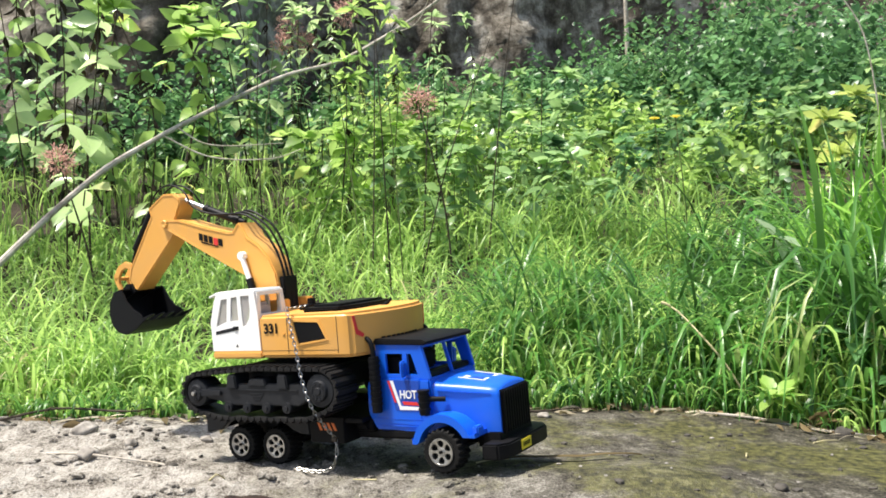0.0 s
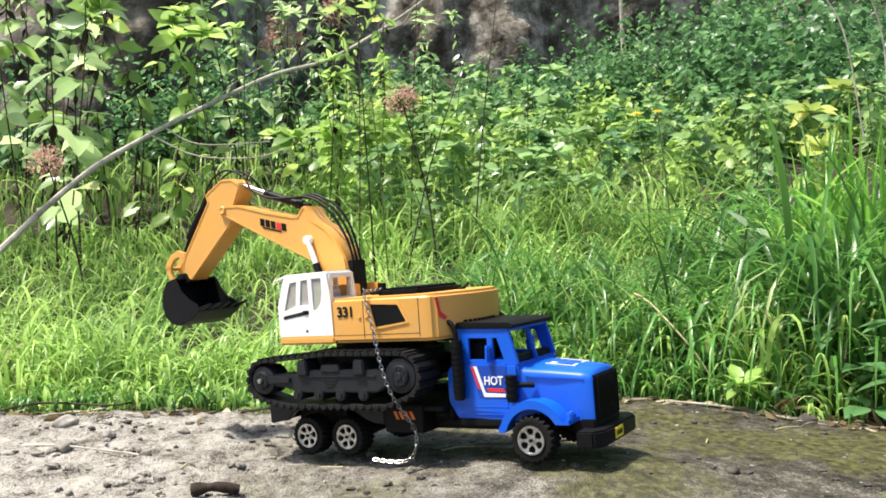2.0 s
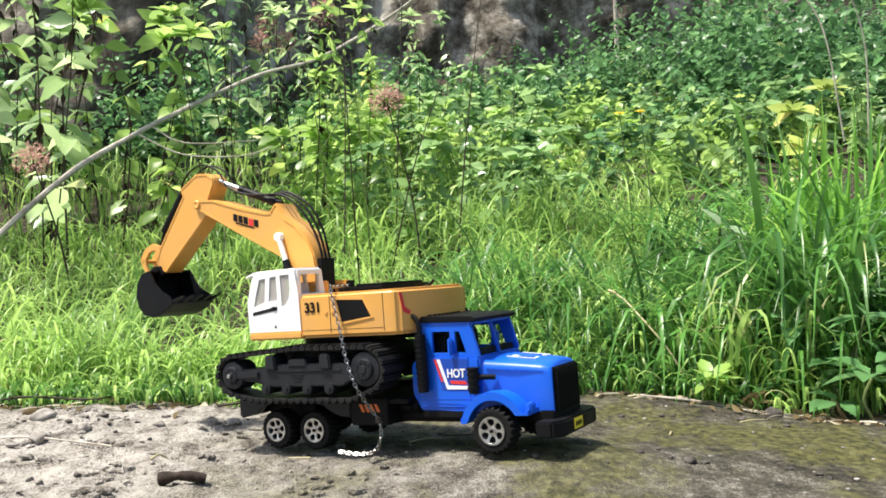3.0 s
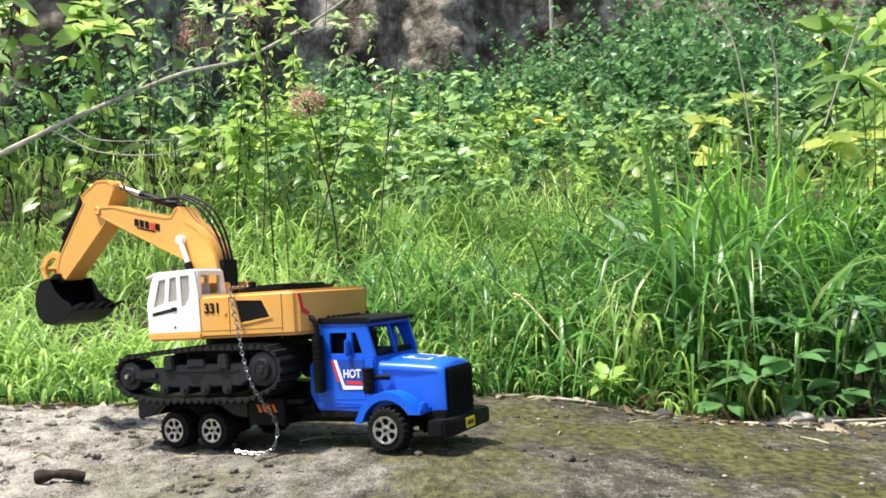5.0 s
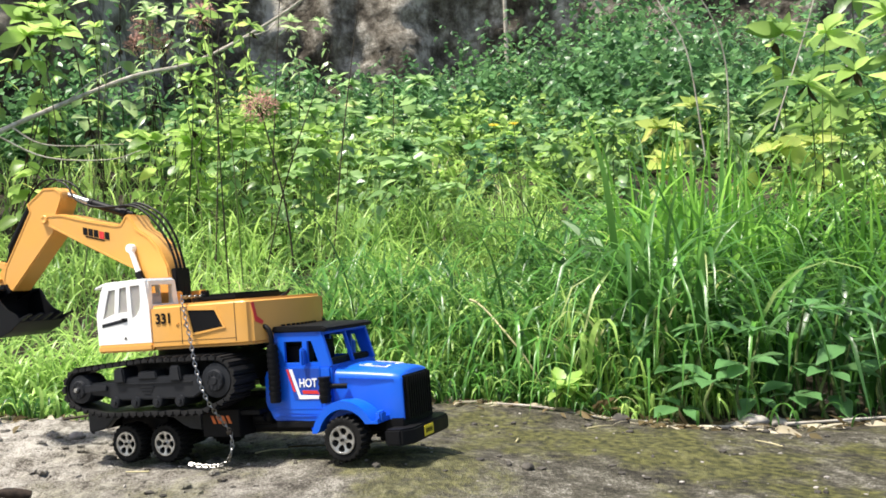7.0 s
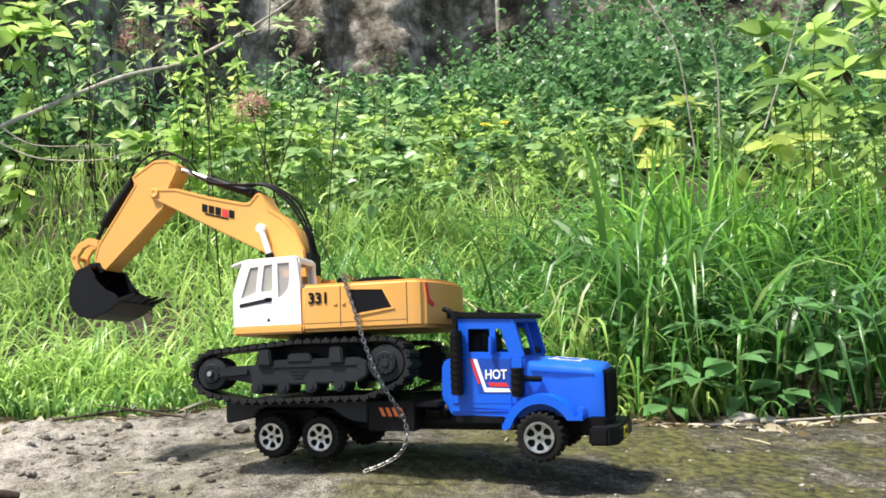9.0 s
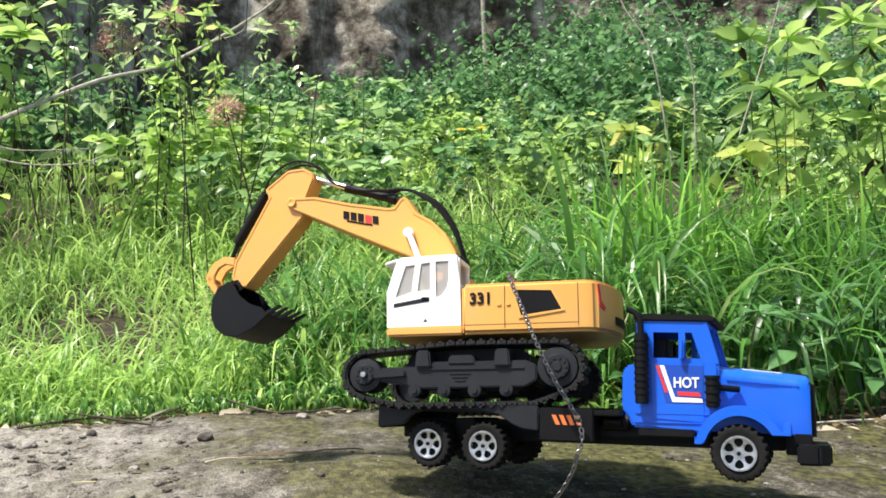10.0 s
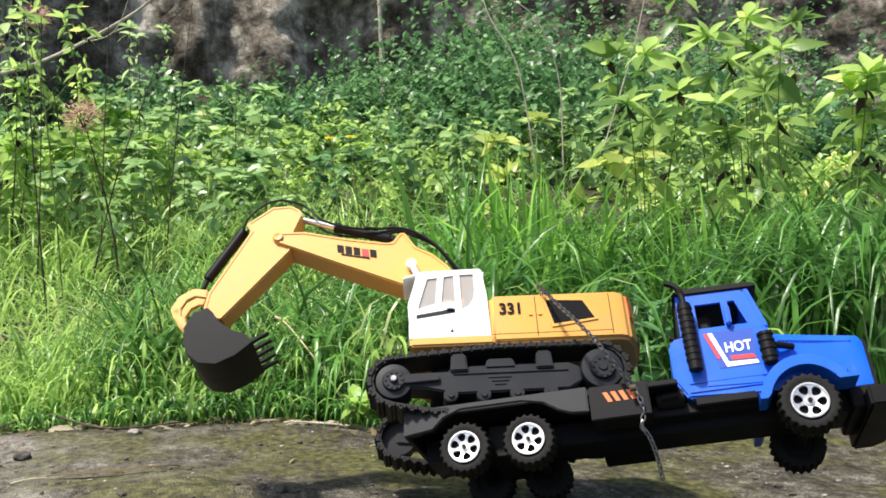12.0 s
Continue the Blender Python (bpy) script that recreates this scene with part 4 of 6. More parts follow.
    w1 = [(-0.0030, 0.1298), (0.0103, 0.1340), (0.0128, 0.1556), (0.0050, 0.1548)]
    w2 = [(0.0148, 0.1345), (0.0252, 0.1350), (0.0250, 0.1570), (0.0176, 0.1562)]
    w3 = [(0.0298, 0.1290), (0.0345, 0.1310), (0.0385, 0.1365), (0.0400, 0.1440), (0.0398, 0.1576), (0.0293, 0.1574)]
    for y0, y1 in ((-0.0610, -0.0585), (-0.0225, -0.0205)):
        part("cab_side", panel(outer, [w1, w2, w3], y0, y1), WHITE, digger)
    for w in (w1, w2, w3):
        part("cab_window", prism(w, -0.0600, -0.0594, 0), PANE, digger, "tinted cab window")
    part("cab_floor", box(-0.0088, 0.0490, -0.0585, -0.0225, 0.1066, 0.1085, 0), WHITE, digger)
    part("cab_roof", prism([(-0.0045, 0.1540), (-0.0020, 0.1610), (0.0010, 0.1622), (0.0455, 0.1630), (0.0468, 0.1600), (0.0010, 0.1590)], -0.0600, -0.0215, 0.0010), WHITE, digger, "white cab roof")
    part("roof_visor", prism([(-0.0130, 0.1565), (-0.0030, 0.1595), (-0.0020, 0.1620), (-0.0128, 0.1585)], -0.0585, -0.0230, 0.0006), WHITE, digger)
    back = [(-0.0585, 0.1068), (-0.0225, 0.1068), (-0.0225, 0.1605), (-0.0585, 0.1605)]
    hole = [(-0.0545, 0.1400), (-0.0265, 0.1400), (-0.0265, 0.1570), (-0.0545, 0.1570)]
    part("cab_back", panel(back, [hole], 0.0478, 0.0456, axis="x"), WHITE, digger)
    front = [(-0.0585, 0.1068), (-0.0225, 0.1068), (-0.0225, 0.1320), (-0.0585, 0.1320)]
    part("cab_front", panel(front, [], -0.0094, -0.0074, axis="x"), WHITE, digger)
    for y in (-0.0575, -0.0235):
        part("windscreen_post", prism([(-0.0100, 0.1320), (-0.0075, 0.1320), (-0.0005, 0.1590), (-0.0030, 0.1590)], y - 0.001, y + 0.001, 0), WHITE, digger)
    part("windscreen", prism([(-0.0090, 0.1320), (-0.0083, 0.1320), (-0.0012, 0.1580), (-0.0019, 0.1580)], -0.0565, -0.0245, 0), PANE, digger)
    bm = box(0.020, 0.038, -0.052, -0.030, 0.1085, 0.124, 0.003)
    box(0.033, 0.040, -0.052, -0.030, 0.120, 0.150, 0.003, bm=bm)
    part("seat", bm, PINK_GREY, digger)
    bm = prism([(-0.0040, 0.1222), (0.0246, 0.1262), (0.0246, 0.1296), (-0.0040, 0.1252)], -0.0613, -0.0608, 0)
    part("door_print", bm, GREY, digger)
    part("door_handle", box(0.0185, 0.0235, -0.0625, -0.0610, 0.1275, 0.1295, 0.0004), BLACK, digger)
    part("warning_print", prism([(0.0200, 0.1105), (0.0232, 0.1105), (0.0216, 0.1132)], -0.0613, -0.0608, 0), GREY, digger)
    # boom
    prof = [(-0.1150, 0.2385), (-0.0907, 0.2370), (-0.0565, 0.2270), (-0.0240, 0.2195), (-0.0185, 0.2195), (-0.0120, 0.2275), (-0.0075, 0.2275), (0.0005, 0.2130), (0.0140, 0.2045), (0.0250, 0.1925), (0.0335, 0.1757), (0.0390, 0.1400), (0.0180, 0.1400), (-0.0035, 0.1735), (-0.0273, 0.1850), (-0.0639, 0.2032), (-0.0991, 0.2212), (-0.1150, 0.2290), (-0.1178, 0.2338)]
    boom = part("boom", prism(prof, -0.0135, 0.0135, 0.0011), YELLOW, digger, "orange-yellow bent boom with dark print")
    for s in (-1, 1):
        part("edge_rim", panel(inset(prof, 0.0010), [inset(prof, 0.0024)], s * 0.0133, s * 0.0141), YELLOW, boom)
        bm = lathe([(0.0012, -0.0009), (0.0022, -0.0014), (0.0036, -0.0014), (0.0042, -0.0008), (0.0042, 0.003)], 24)
        part("stick_pin", bm, YELLOW, boom, at=pose(-0.1122, s * 0.0140, 0.2337, 0, 0, 0 if s < 0 else 180))
        # plain bars stand for the maker's mark
        bm = bmesh.new()
        for k in range(4):
            x = -0.0640 + 0.0066 * k + (0.0066 if k > 2 else 0)
            z = 0.2140 - (x + 0.064) * 0.27
            prism([(x, z), (x + 0.0052, z - 0.0014), (x + 0.0052, z + 0.0056), (x, z + 0.0070)], s * 0.0136, s * 0.0140, 0, bm=bm)
        x, z = -0.064, 0.2118
        prism([(x + 0.003, z - 0.0008), (x + 0.026, z - 0.0070), (x + 0.026, z - 0.0058), (x + 0.003, z + 0.0006)], s * 0.0136, s * 0.0140, 0, bm=bm)
        part("dark_mark", bm, BLACK, boom)
        x, z = -0.0442, 0.2082
        part("red_mark", prism([(x, z), (x + 0.0056, z - 0.0014), (x + 0.0056, z + 0.0056), (x, z + 0.0070)], s * 0.0136, s * 0.0140, 0), RED, boom)
        bm = rod((-0.0045, s * 0.0175, 0.1935), (0.0035, s * 0.0175, 0.1700), 0.0026)
        rod((-0.0050, s * 0.0135, 0.1945), (-0.0050, s * 0.0198, 0.1945), 0.0042, bm=bm, bevel=0.0005)
        part("lift_rod", bm, WHITE, boom, "pale lift cylinder rod")
        bm = rod((0.0030, s * 0.0175, 0.1715), (0.0150, s * 0.0175, 0.1330), 0.0036)
        part("lift_cylinder", bm, BLACK, boom)
    part("arm_rod", rod((-0.0990, 0, 0.2590), (-0.0480, 0, 0.2398), 0.0027), SILVER, boom, "shiny steel cylinder rod")
    bm = rod((-0.0640, 0, 0.2456), (-0.0130, 0, 0.2270), 0.0039, bevel=0.0005)
    rod((-0.0655, 0, 0.2461), (-0.0610, 0, 0.2445), 0.0045, bm=bm)
    rod((-0.0260, 0, 0.2320), (-0.0200, 0, 0.2298), 0.0048, bm=bm)
    part("arm_cylinder", bm, BLACK, boom)
    for y in (-0.006, 0.0, 0.006):
        lift = 0.0015 * (y + 0.006) / 0.006
        part("hose", tube([(0.0400, y, 0.142), (0.0388, y, 0.165), (0.0345, y, 0.1865), (0.0262 + lift, y, 0.2040), (0.0145 + lift, y, 0.2200 + lift), (-0.0010, y, 0.2325 + lift), (-0.0150, y, 0.2370 + lift), (-0.0280, y, 0.2375), (-0.0400, y * 1.3, 0.2385)], 0.0012), BLACK, boom)
        if y:
            part("hose", tube([(-0.0300, y, 0.2368), (-0.0560, y * 1.3, 0.2410), (-0.0760, y * 1.4, 0.2500), (-0.0870, y, 0.2640), (-0.0985, y, 0.2715), (-0.1120, y, 0.2745), (-0.1260, y, 0.2700), (-0.1370, y, 0.2600), (-0.1420, y, 0.2480)], 0.0010), BLACK, boom)
    bm = box(0.0335, 0.0405, -0.010, 0.010, 0.138, 0.172, 0.001)
    part("hose_guard", bm, BLACK, boom)
    # stick, with bucket linkage
    prof = [(-0.1145, 0.2655), (-0.0990, 0.2645), (-0.0915, 0.2590), (-0.0905, 0.2530), (-0.0985, 0.2380), (-0.1035, 0.2200), (-0.1625, 0.1660), (-0.1730, 0.1700), (-0.1760, 0.1780), (-0.1715, 0.1920), (-0.1345, 0.2440), (-0.1375, 0.2520), (-0.1300, 0.2565)]
    bm = prism(prof, -0.0112, 0.0112, 0.0010)
    for s in (-1, 1):
        merge(bm, panel(inset(prof, 0.0010), [inset(prof, 0.0024)], s * 0.0110, s * 0.0117))
    stick = part("stick", bm, YELLOW, boom, "orange-yellow dipper arm with raised edges")
    bm = rod((-0.1412, 0, 0.2518), (-0.1735, 0, 0.2100), 0.0044, bevel=0.0005)
    rod((-0.1725, 0, 0.2112), (-0.1800, 0, 0.1965), 0.0020, bm=bm)
    cyl = part("bucket_cylinder", bm, BLACK, boom)
    arc = [(-0.1720, 0.1955), (-0.1830, 0.1985), (-0.1945, 0.1935), (-0.2020, 0.1830), (-0.2000, 0.1750), (-0.1905, 0.1600), (-0.1865, 0.1620), (-0.1935, 0.1755), (-0.1935, 0.1815), (-0.1885, 0.1885), (-0.1820, 0.1910), (-0.1730, 0.1880)]
    bm = prism(arc, -0.0095, -0.0060, 0.0007)
    prism(arc, 0.0060, 0.0095, 0.0007, bm=bm)
    rod((-0.1975, -0.0095, 0.1800), (-0.1975, 0.0095, 0.1800), 0.0022, bm=bm)
    link = part("bucket_link", bm, YELLOW, boom, "orange-yellow bucket linkage")
    # bucket: bent shell, two cheeks, five teeth
    shell = [(-0.1690, 0.1690), (-0.1800, 0.1660), (-0.1865, 0.1560), (-0.1885, 0.1430), (-0.1855, 0.1315), (-0.1775, 0.1235), (-0.1650, 0.1205), (-0.1500, 0.1255), (-0.1365, 0.1345)]
    inner = [(-0.1372, 0.1362), (-0.1505, 0.1273), (-0.1648, 0.1224), (-0.1766, 0.1252), (-0.1838, 0.1325), (-0.1867, 0.1432), (-0.1848, 0.1552), (-0.1788, 0.1644), (-0.1690, 0.1672)]
    bm = prism(shell + inner, -0.0295, 0.0295, 0.0004)
    cheek = shell + [(-0.1415, 0.1420), (-0.1520, 0.1470), (-0.1610, 0.1560), (-0.1650, 0.1640)]
    for s in (-1, 1):
        prism(cheek, s * 0.0300, s * 0.0278, 0.0005, bm=bm)
        prism([(-0.1640, 0.1650), (-0.1690, 0.1740), (-0.1790, 0.1735), (-0.1900, 0.1640), (-0.1860, 0.1560)], s * 0.0135, s * 0.0115, 0.0004, bm=bm)
    bucket = part("bucket", bm, BUCKET, boom, "black toothed digging bucket")
    tooth = finish(prism([(-0.1400, 0.1335), (-0.1400, 0.1375), (-0.1248, 0.1418), (-0.1240, 0.1408)], -0.0024, 0.0024, 0.0003), "tooth", BUCKET)
    teeth = [part("tooth", tooth, BUCKET, boom, at=pose(0, y, 0)) for y in (-0.0268, -0.0134, 0, 0.0134, 0.0268)]
    for s in (-1, 1):
        bm = rod((-0.1735, s * 0.0118, 0.1708), (-0.1735, s * 0.0145, 0.1708), 0.0030, bevel=0.0004)
        rod((-0.1885, s * 0.0098, 0.1612), (-0.1885, s * 0.0145, 0.1612), 0.0025, bm=bm)
        teeth.append(part("bucket_pin", bm, BLACK, boom))
    return digger, boom, [stick, cyl, link, bucket], teeth


def link_mesh(size):
    """One oval steel link, its length along y."""
    bm = bmesh.new()
    rings = []
    for j in range(10):
        q = Vector((0.40 * size * math.cos(2 * math.pi * j / 10), 0.74 * size * math.sin(2 * math.pi * j / 10), 0))
        o = q.normalized()
        rings.append([bm.verts.new(q + 0.165 * size * (math.cos(a) * o + math.sin(a) * Vector((0, 0, 1)))) for a in (0.8, 2.35, 3.9, 5.5)])
    for a, b2 in zip(rings, rings[1:] + rings[:1]):
        for j in range(4):
            bm.faces.new((a[j], a[(j + 1) % 4], b2[(j + 1) % 4], b2[j]))
    return finish(bm, "link", STEEL)


def chain_run(name, points, size, parent):
    """Links strung along a soft curve, each turned a quarter from the last, under one short bar."""
    path = smooth_path(points, 10)
    bar = part(name, rod(path[0], path[0] + (path[1] - path[0]).normalized() * size, 0.0007, sides=8), STEEL, parent)
    data = link_mesh(size)
    lengths = [0.0]
    for a, b2 in zip(path, path[1:]):
        lengths.append(lengths[-1] + (b2 - a).length)
    count = int(lengths[-1] / size)
    for k in range(count):
        want, i = lengths[-1] * (k + 0.5) / count, 0
        while lengths[i + 1] < want:
            i += 1
        d = (path[i + 1] - path[i]).normalized()
        p = path[i] + d * (want - lengths[i])
        ob = new("link", data)
        ob.parent = bar
        ob.matrix_basis = Matrix.Translation(p) @ d.to_track_quat("Y", "Z").to_matrix().to_4x4() @ pose(0, 0, 0, 0, 45 + 90 * (k % 2), 0)
    return bar


CHAIN_TOP, CHAIN_HOOK, CHAIN_REACH = Vector((0.0880, -0.0655, 0.1420)), Vector((0.1250, -0.0620, 0.0330)), 0.120


def build_chain():
    chain = tagged(new("chain"), "thin steel chain hung over the excavator down to the ground", "chain")
    L = CHAIN_REACH
    upper = chain_run("upper_run", [(0, 0.03, 0.001), (0, 0.008, 0.0015), (0, 0, 0), (0, -0.008, -L * 0.3), (0, -0.0145, -L * 0.52), (0, -0.0145, -L * 0.75), (0, 0, -L)], 0.0035, chain)
    lower = chain_run("lower_run", [(0, 0, 0.001), (0.003, -0.002, -0.008), (0.003, -0.004, -0.017), (0, -0.005, -0.0245)], 0.0035, chain)
    tail = chain_run("chain_tail", [(0, 0, 0), (-0.008, -0.002, -0.0030), (-0.021, -0.004, -0.0038), (-0.034, -0.005, -0.0030)], 0.0035, chain)
    part("shackle", rod((-0.002, -0.001, 0), (0.002, -0.001, 0), 0.0022), STEM_DARK, lower)
    return chain, upper, lower, tail


truck = build_truck()
digger, boom, moving, teeth = build_digger()
chain, chain_upper, chain_lower, chain_tail = build_chain()


# ---- plants ----
RNG = np.random.default_rng(7)


def land_at(xy):
    return np.array([land(float(x), float(y)) for x, y in xy])


def mesh_of(name, verts, faces, material):
    me = bpy.data.meshes.new(name)
    me.from_pydata(verts.reshape(-1, 3).tolist(), [], faces)
    me.materials.append(material)
    me.polygons.foreach_set("use_smooth", [True] * len(me.polygons))
    return me


def blades(name, base, height, width, lean, material, heading=None, droop=1.0, levels=10):
    """Curved, tapering grass blades, folded a little along the middle."""
    k = len(base)
    az = RNG.uniform(0, 2 * np.pi, k) if heading is None else heading
    d = np.stack([np.cos(az), np.sin(az), np.zeros(k)], 1)
    s = np.stack([-np.sin(az), np.cos(az), np.zeros(k)], 1)
    tw = RNG.normal(0, 0.7, k)
    u = np.linspace(0, 1, levels)
    bend = np.minimum(lean[:, None] * u ** 1.6 * (1 + droop * u), 2.75)
    up = np.cumsum(np.cos(np.concatenate([np.zeros((k, 1)), bend[:, 1:]], 1)), 1) / levels
    out = np.cumsum(np.sin(bend), 1) / levels
    up -= up[:, :1]
    mid = base[:, None] + height[:, None, None] * (out[..., None] * d[:, None] + up[..., None] * np.array([0, 0, 1.0]))
    prof = np.minimum(1, 0.55 + 1.6 * u) * np.maximum(0, 1 - u ** 2.6)
    ang = tw[:, None] * u
    side = s[:, None] * np.cos(ang)[..., None] + d[:, None] * np.sin(ang)[..., None]
    w = 0.5 * width[:, None] * prof
    lift = np.array([0, 0, 1.0]) * (0.35 * w)[..., None]
    left, right = mid + side * w[..., None] + lift, mid - side * w[..., None] + lift
    v = np.stack([left, mid, right], 2).reshape(k, levels * 3, 3)
    faces = []
    for i in range(k):
        o = i * levels * 3
        for j in range(levels - 1):
            a = o + 3 * j
            faces += [(a, a + 1, a + 4, a + 3), (a + 1, a + 2, a + 5, a + 4)]
    return mesh_of(name, v, faces, material)


def leaf_shape(kind):
    """Half-widths along a leaf of length one, and its sag."""
    return {"ovate": ([0.012, 0.12, 0.215, 0.265, 0.275, 0.235, 0.165, 0.085, 0.0], 0.20), "lance": ([0.012, 0.075, 0.125, 0.16, 0.165, 0.145, 0.105, 0.055, 0.0], 0.26),
            "small": ([0.02, 0.24, 0.29, 0.0], 0.14), "round": ([0.03, 0.22, 0.33, 0.39, 0.40, 0.36, 0.27, 0.15, 0.0], 0.12)}[kind]


def leaves(base, direction, length, kind, roll=0.45):
    """Folded leaves with a pointed tip; returns points and faces."""
    half, sag = leaf_shape(kind)
    k, lv = len(base), len(half)
    d = direction / np.linalg.norm(direction, axis=1)[:, None]
    up = np.tile([0, 0, 1.0], (k, 1)) + RNG.normal(0, roll, (k, 3))
    s = np.cross(d, up)
    s /= np.linalg.norm(s, axis=1)[:, None] + 1e-9
    nrm = np.cross(s, d)
    u = np.linspace(0, 1, lv)
    curl = RNG.uniform(0.4, 1.6, k)
    mid = base[:, None] + length[:, None, None] * (u[None, :, None] * d[:, None] - (sag * u ** 2)[None, :, None] * curl[:, None, None] * nrm[:, None])
    wave = 1 + RNG.normal(0, 0.07, (k, lv)) + 0.07 * (np.arange(lv) % 2)[None]
    h = np.array(half)[None] * length[:, None] * wave
    fold = RNG.uniform(0.1, 0.45, k)[:, None]
    l_, r_ = (mid + sg * s[:, None] * h[..., None] + nrm[:, None] * (h * fold)[..., None] for sg in (1, -1))
    v = np.stack([l_, mid, r_], 2).reshape(k, lv * 3, 3)
    faces = []
    for i in range(k):
        o = i * lv * 3
        for j in range(lv - 1):
            a = o + 3 * j
            faces += [(a, a + 1, a + 4, a + 3), (a + 1, a + 2, a + 5, a + 4)]
    return v, faces


def spread(count, x0, x1, y0, y1, clump=3.0, least=-0.2):
    """Random spots in a field, gathered in clumps, always behind the rim."""
    out = []
    while len(out) < count:
        x, y = RNG.uniform(x0, x1), RNG.uniform(y0, y1)
        if y < rim(x) + 0.012 * RNG.normal():
            continue
        if noise.noise(Vector((x * clump, y * clump, 5))) + RNG.normal(0, 0.35) > least:
            out.append((x, y))
    return np.array(out)


def grass_field(name, label, count, x0, x1, y0, y1, low, high, width, lean, material, clump=4.0, least=-0.2, droop=1.0):
    xy = spread(count, x0, x1, y0, y1, clump, least)
    z = land_at(xy)
    lush = np.array([noise.noise(Vector((x * 2.2, y * 2.2, 9))) for x, y in xy])
    h = RNG.uniform(low, high, count) * (1 + 0.45 * lush)
    # shorter towards the bare slab
    near = np.clip((xy[:, 1] - np.array([rim(x) for x in xy[:, 0]])) / 0.13, 0.34, 1)
    h *= near
    base = np.column_stack([xy, z - 0.004])
    me = blades(name, base, h, RNG.uniform(0.6, 1.25, count) * width, np.abs(RNG.normal(lean, 0.4, count)), material, droop=droop)
    return tagged(new(name, me), label, "grass", kind="stuff")


def build_grass():
    grass_field("meadow_grass", "bright green meadow grass behind the slab", 10500, -1.5, 0.62, 1.08, 2.1, 0.10, 0.23, 0.0050, 1.25, GRASS_PALE, clump=6.0, least=-0.08)
    grass_field("low_grass", "short tangled green grass along the slab", 3000, -1.3, 0.62, 1.0, 1.35, 0.08, 0.18, 0.0050, 1.7, GRASS_PALE, droop=1.4)
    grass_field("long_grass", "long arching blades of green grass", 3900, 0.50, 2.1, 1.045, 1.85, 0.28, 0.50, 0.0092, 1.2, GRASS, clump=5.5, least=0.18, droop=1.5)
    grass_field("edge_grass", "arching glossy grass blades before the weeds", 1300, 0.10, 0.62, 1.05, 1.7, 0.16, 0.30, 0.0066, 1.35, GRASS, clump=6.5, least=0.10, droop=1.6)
    grass_field("slope_grass", "pale grass tufts on the slope", 2800, -2.2, 0.7, 1.8, 2.9, 0.12, 0.26, 0.0050, 1.1, GRASS_PALE, least=-0.2)
    # tall tufts that stand over the rest
    for x, y, sx, k, low, high in ((0.69, 1.36, 0.055, 130, 0.34, 0.50), (0.80, 1.42, 0.09, 130, 0.30, 0.46), (1.02, 1.38, 0.08, 90, 0.28, 0.44)):
        xy = np.column_stack([RNG.normal(x, sx, k), RNG.normal(y, 0.05, k)])
        me = blades("grass_tuft", np.column_stack([xy, land_at(xy) - 0.004]), RNG.uniform(low, high, k), RNG.uniform(0.006, 0.0115, k), np.abs(RNG.normal(0.55, 0.35, k)), GRASS_TALL, droop=1.6)
        tagged(new("grass_tuft", me), "tall tuft of broad bright grass blades", "grass", kind="stuff")


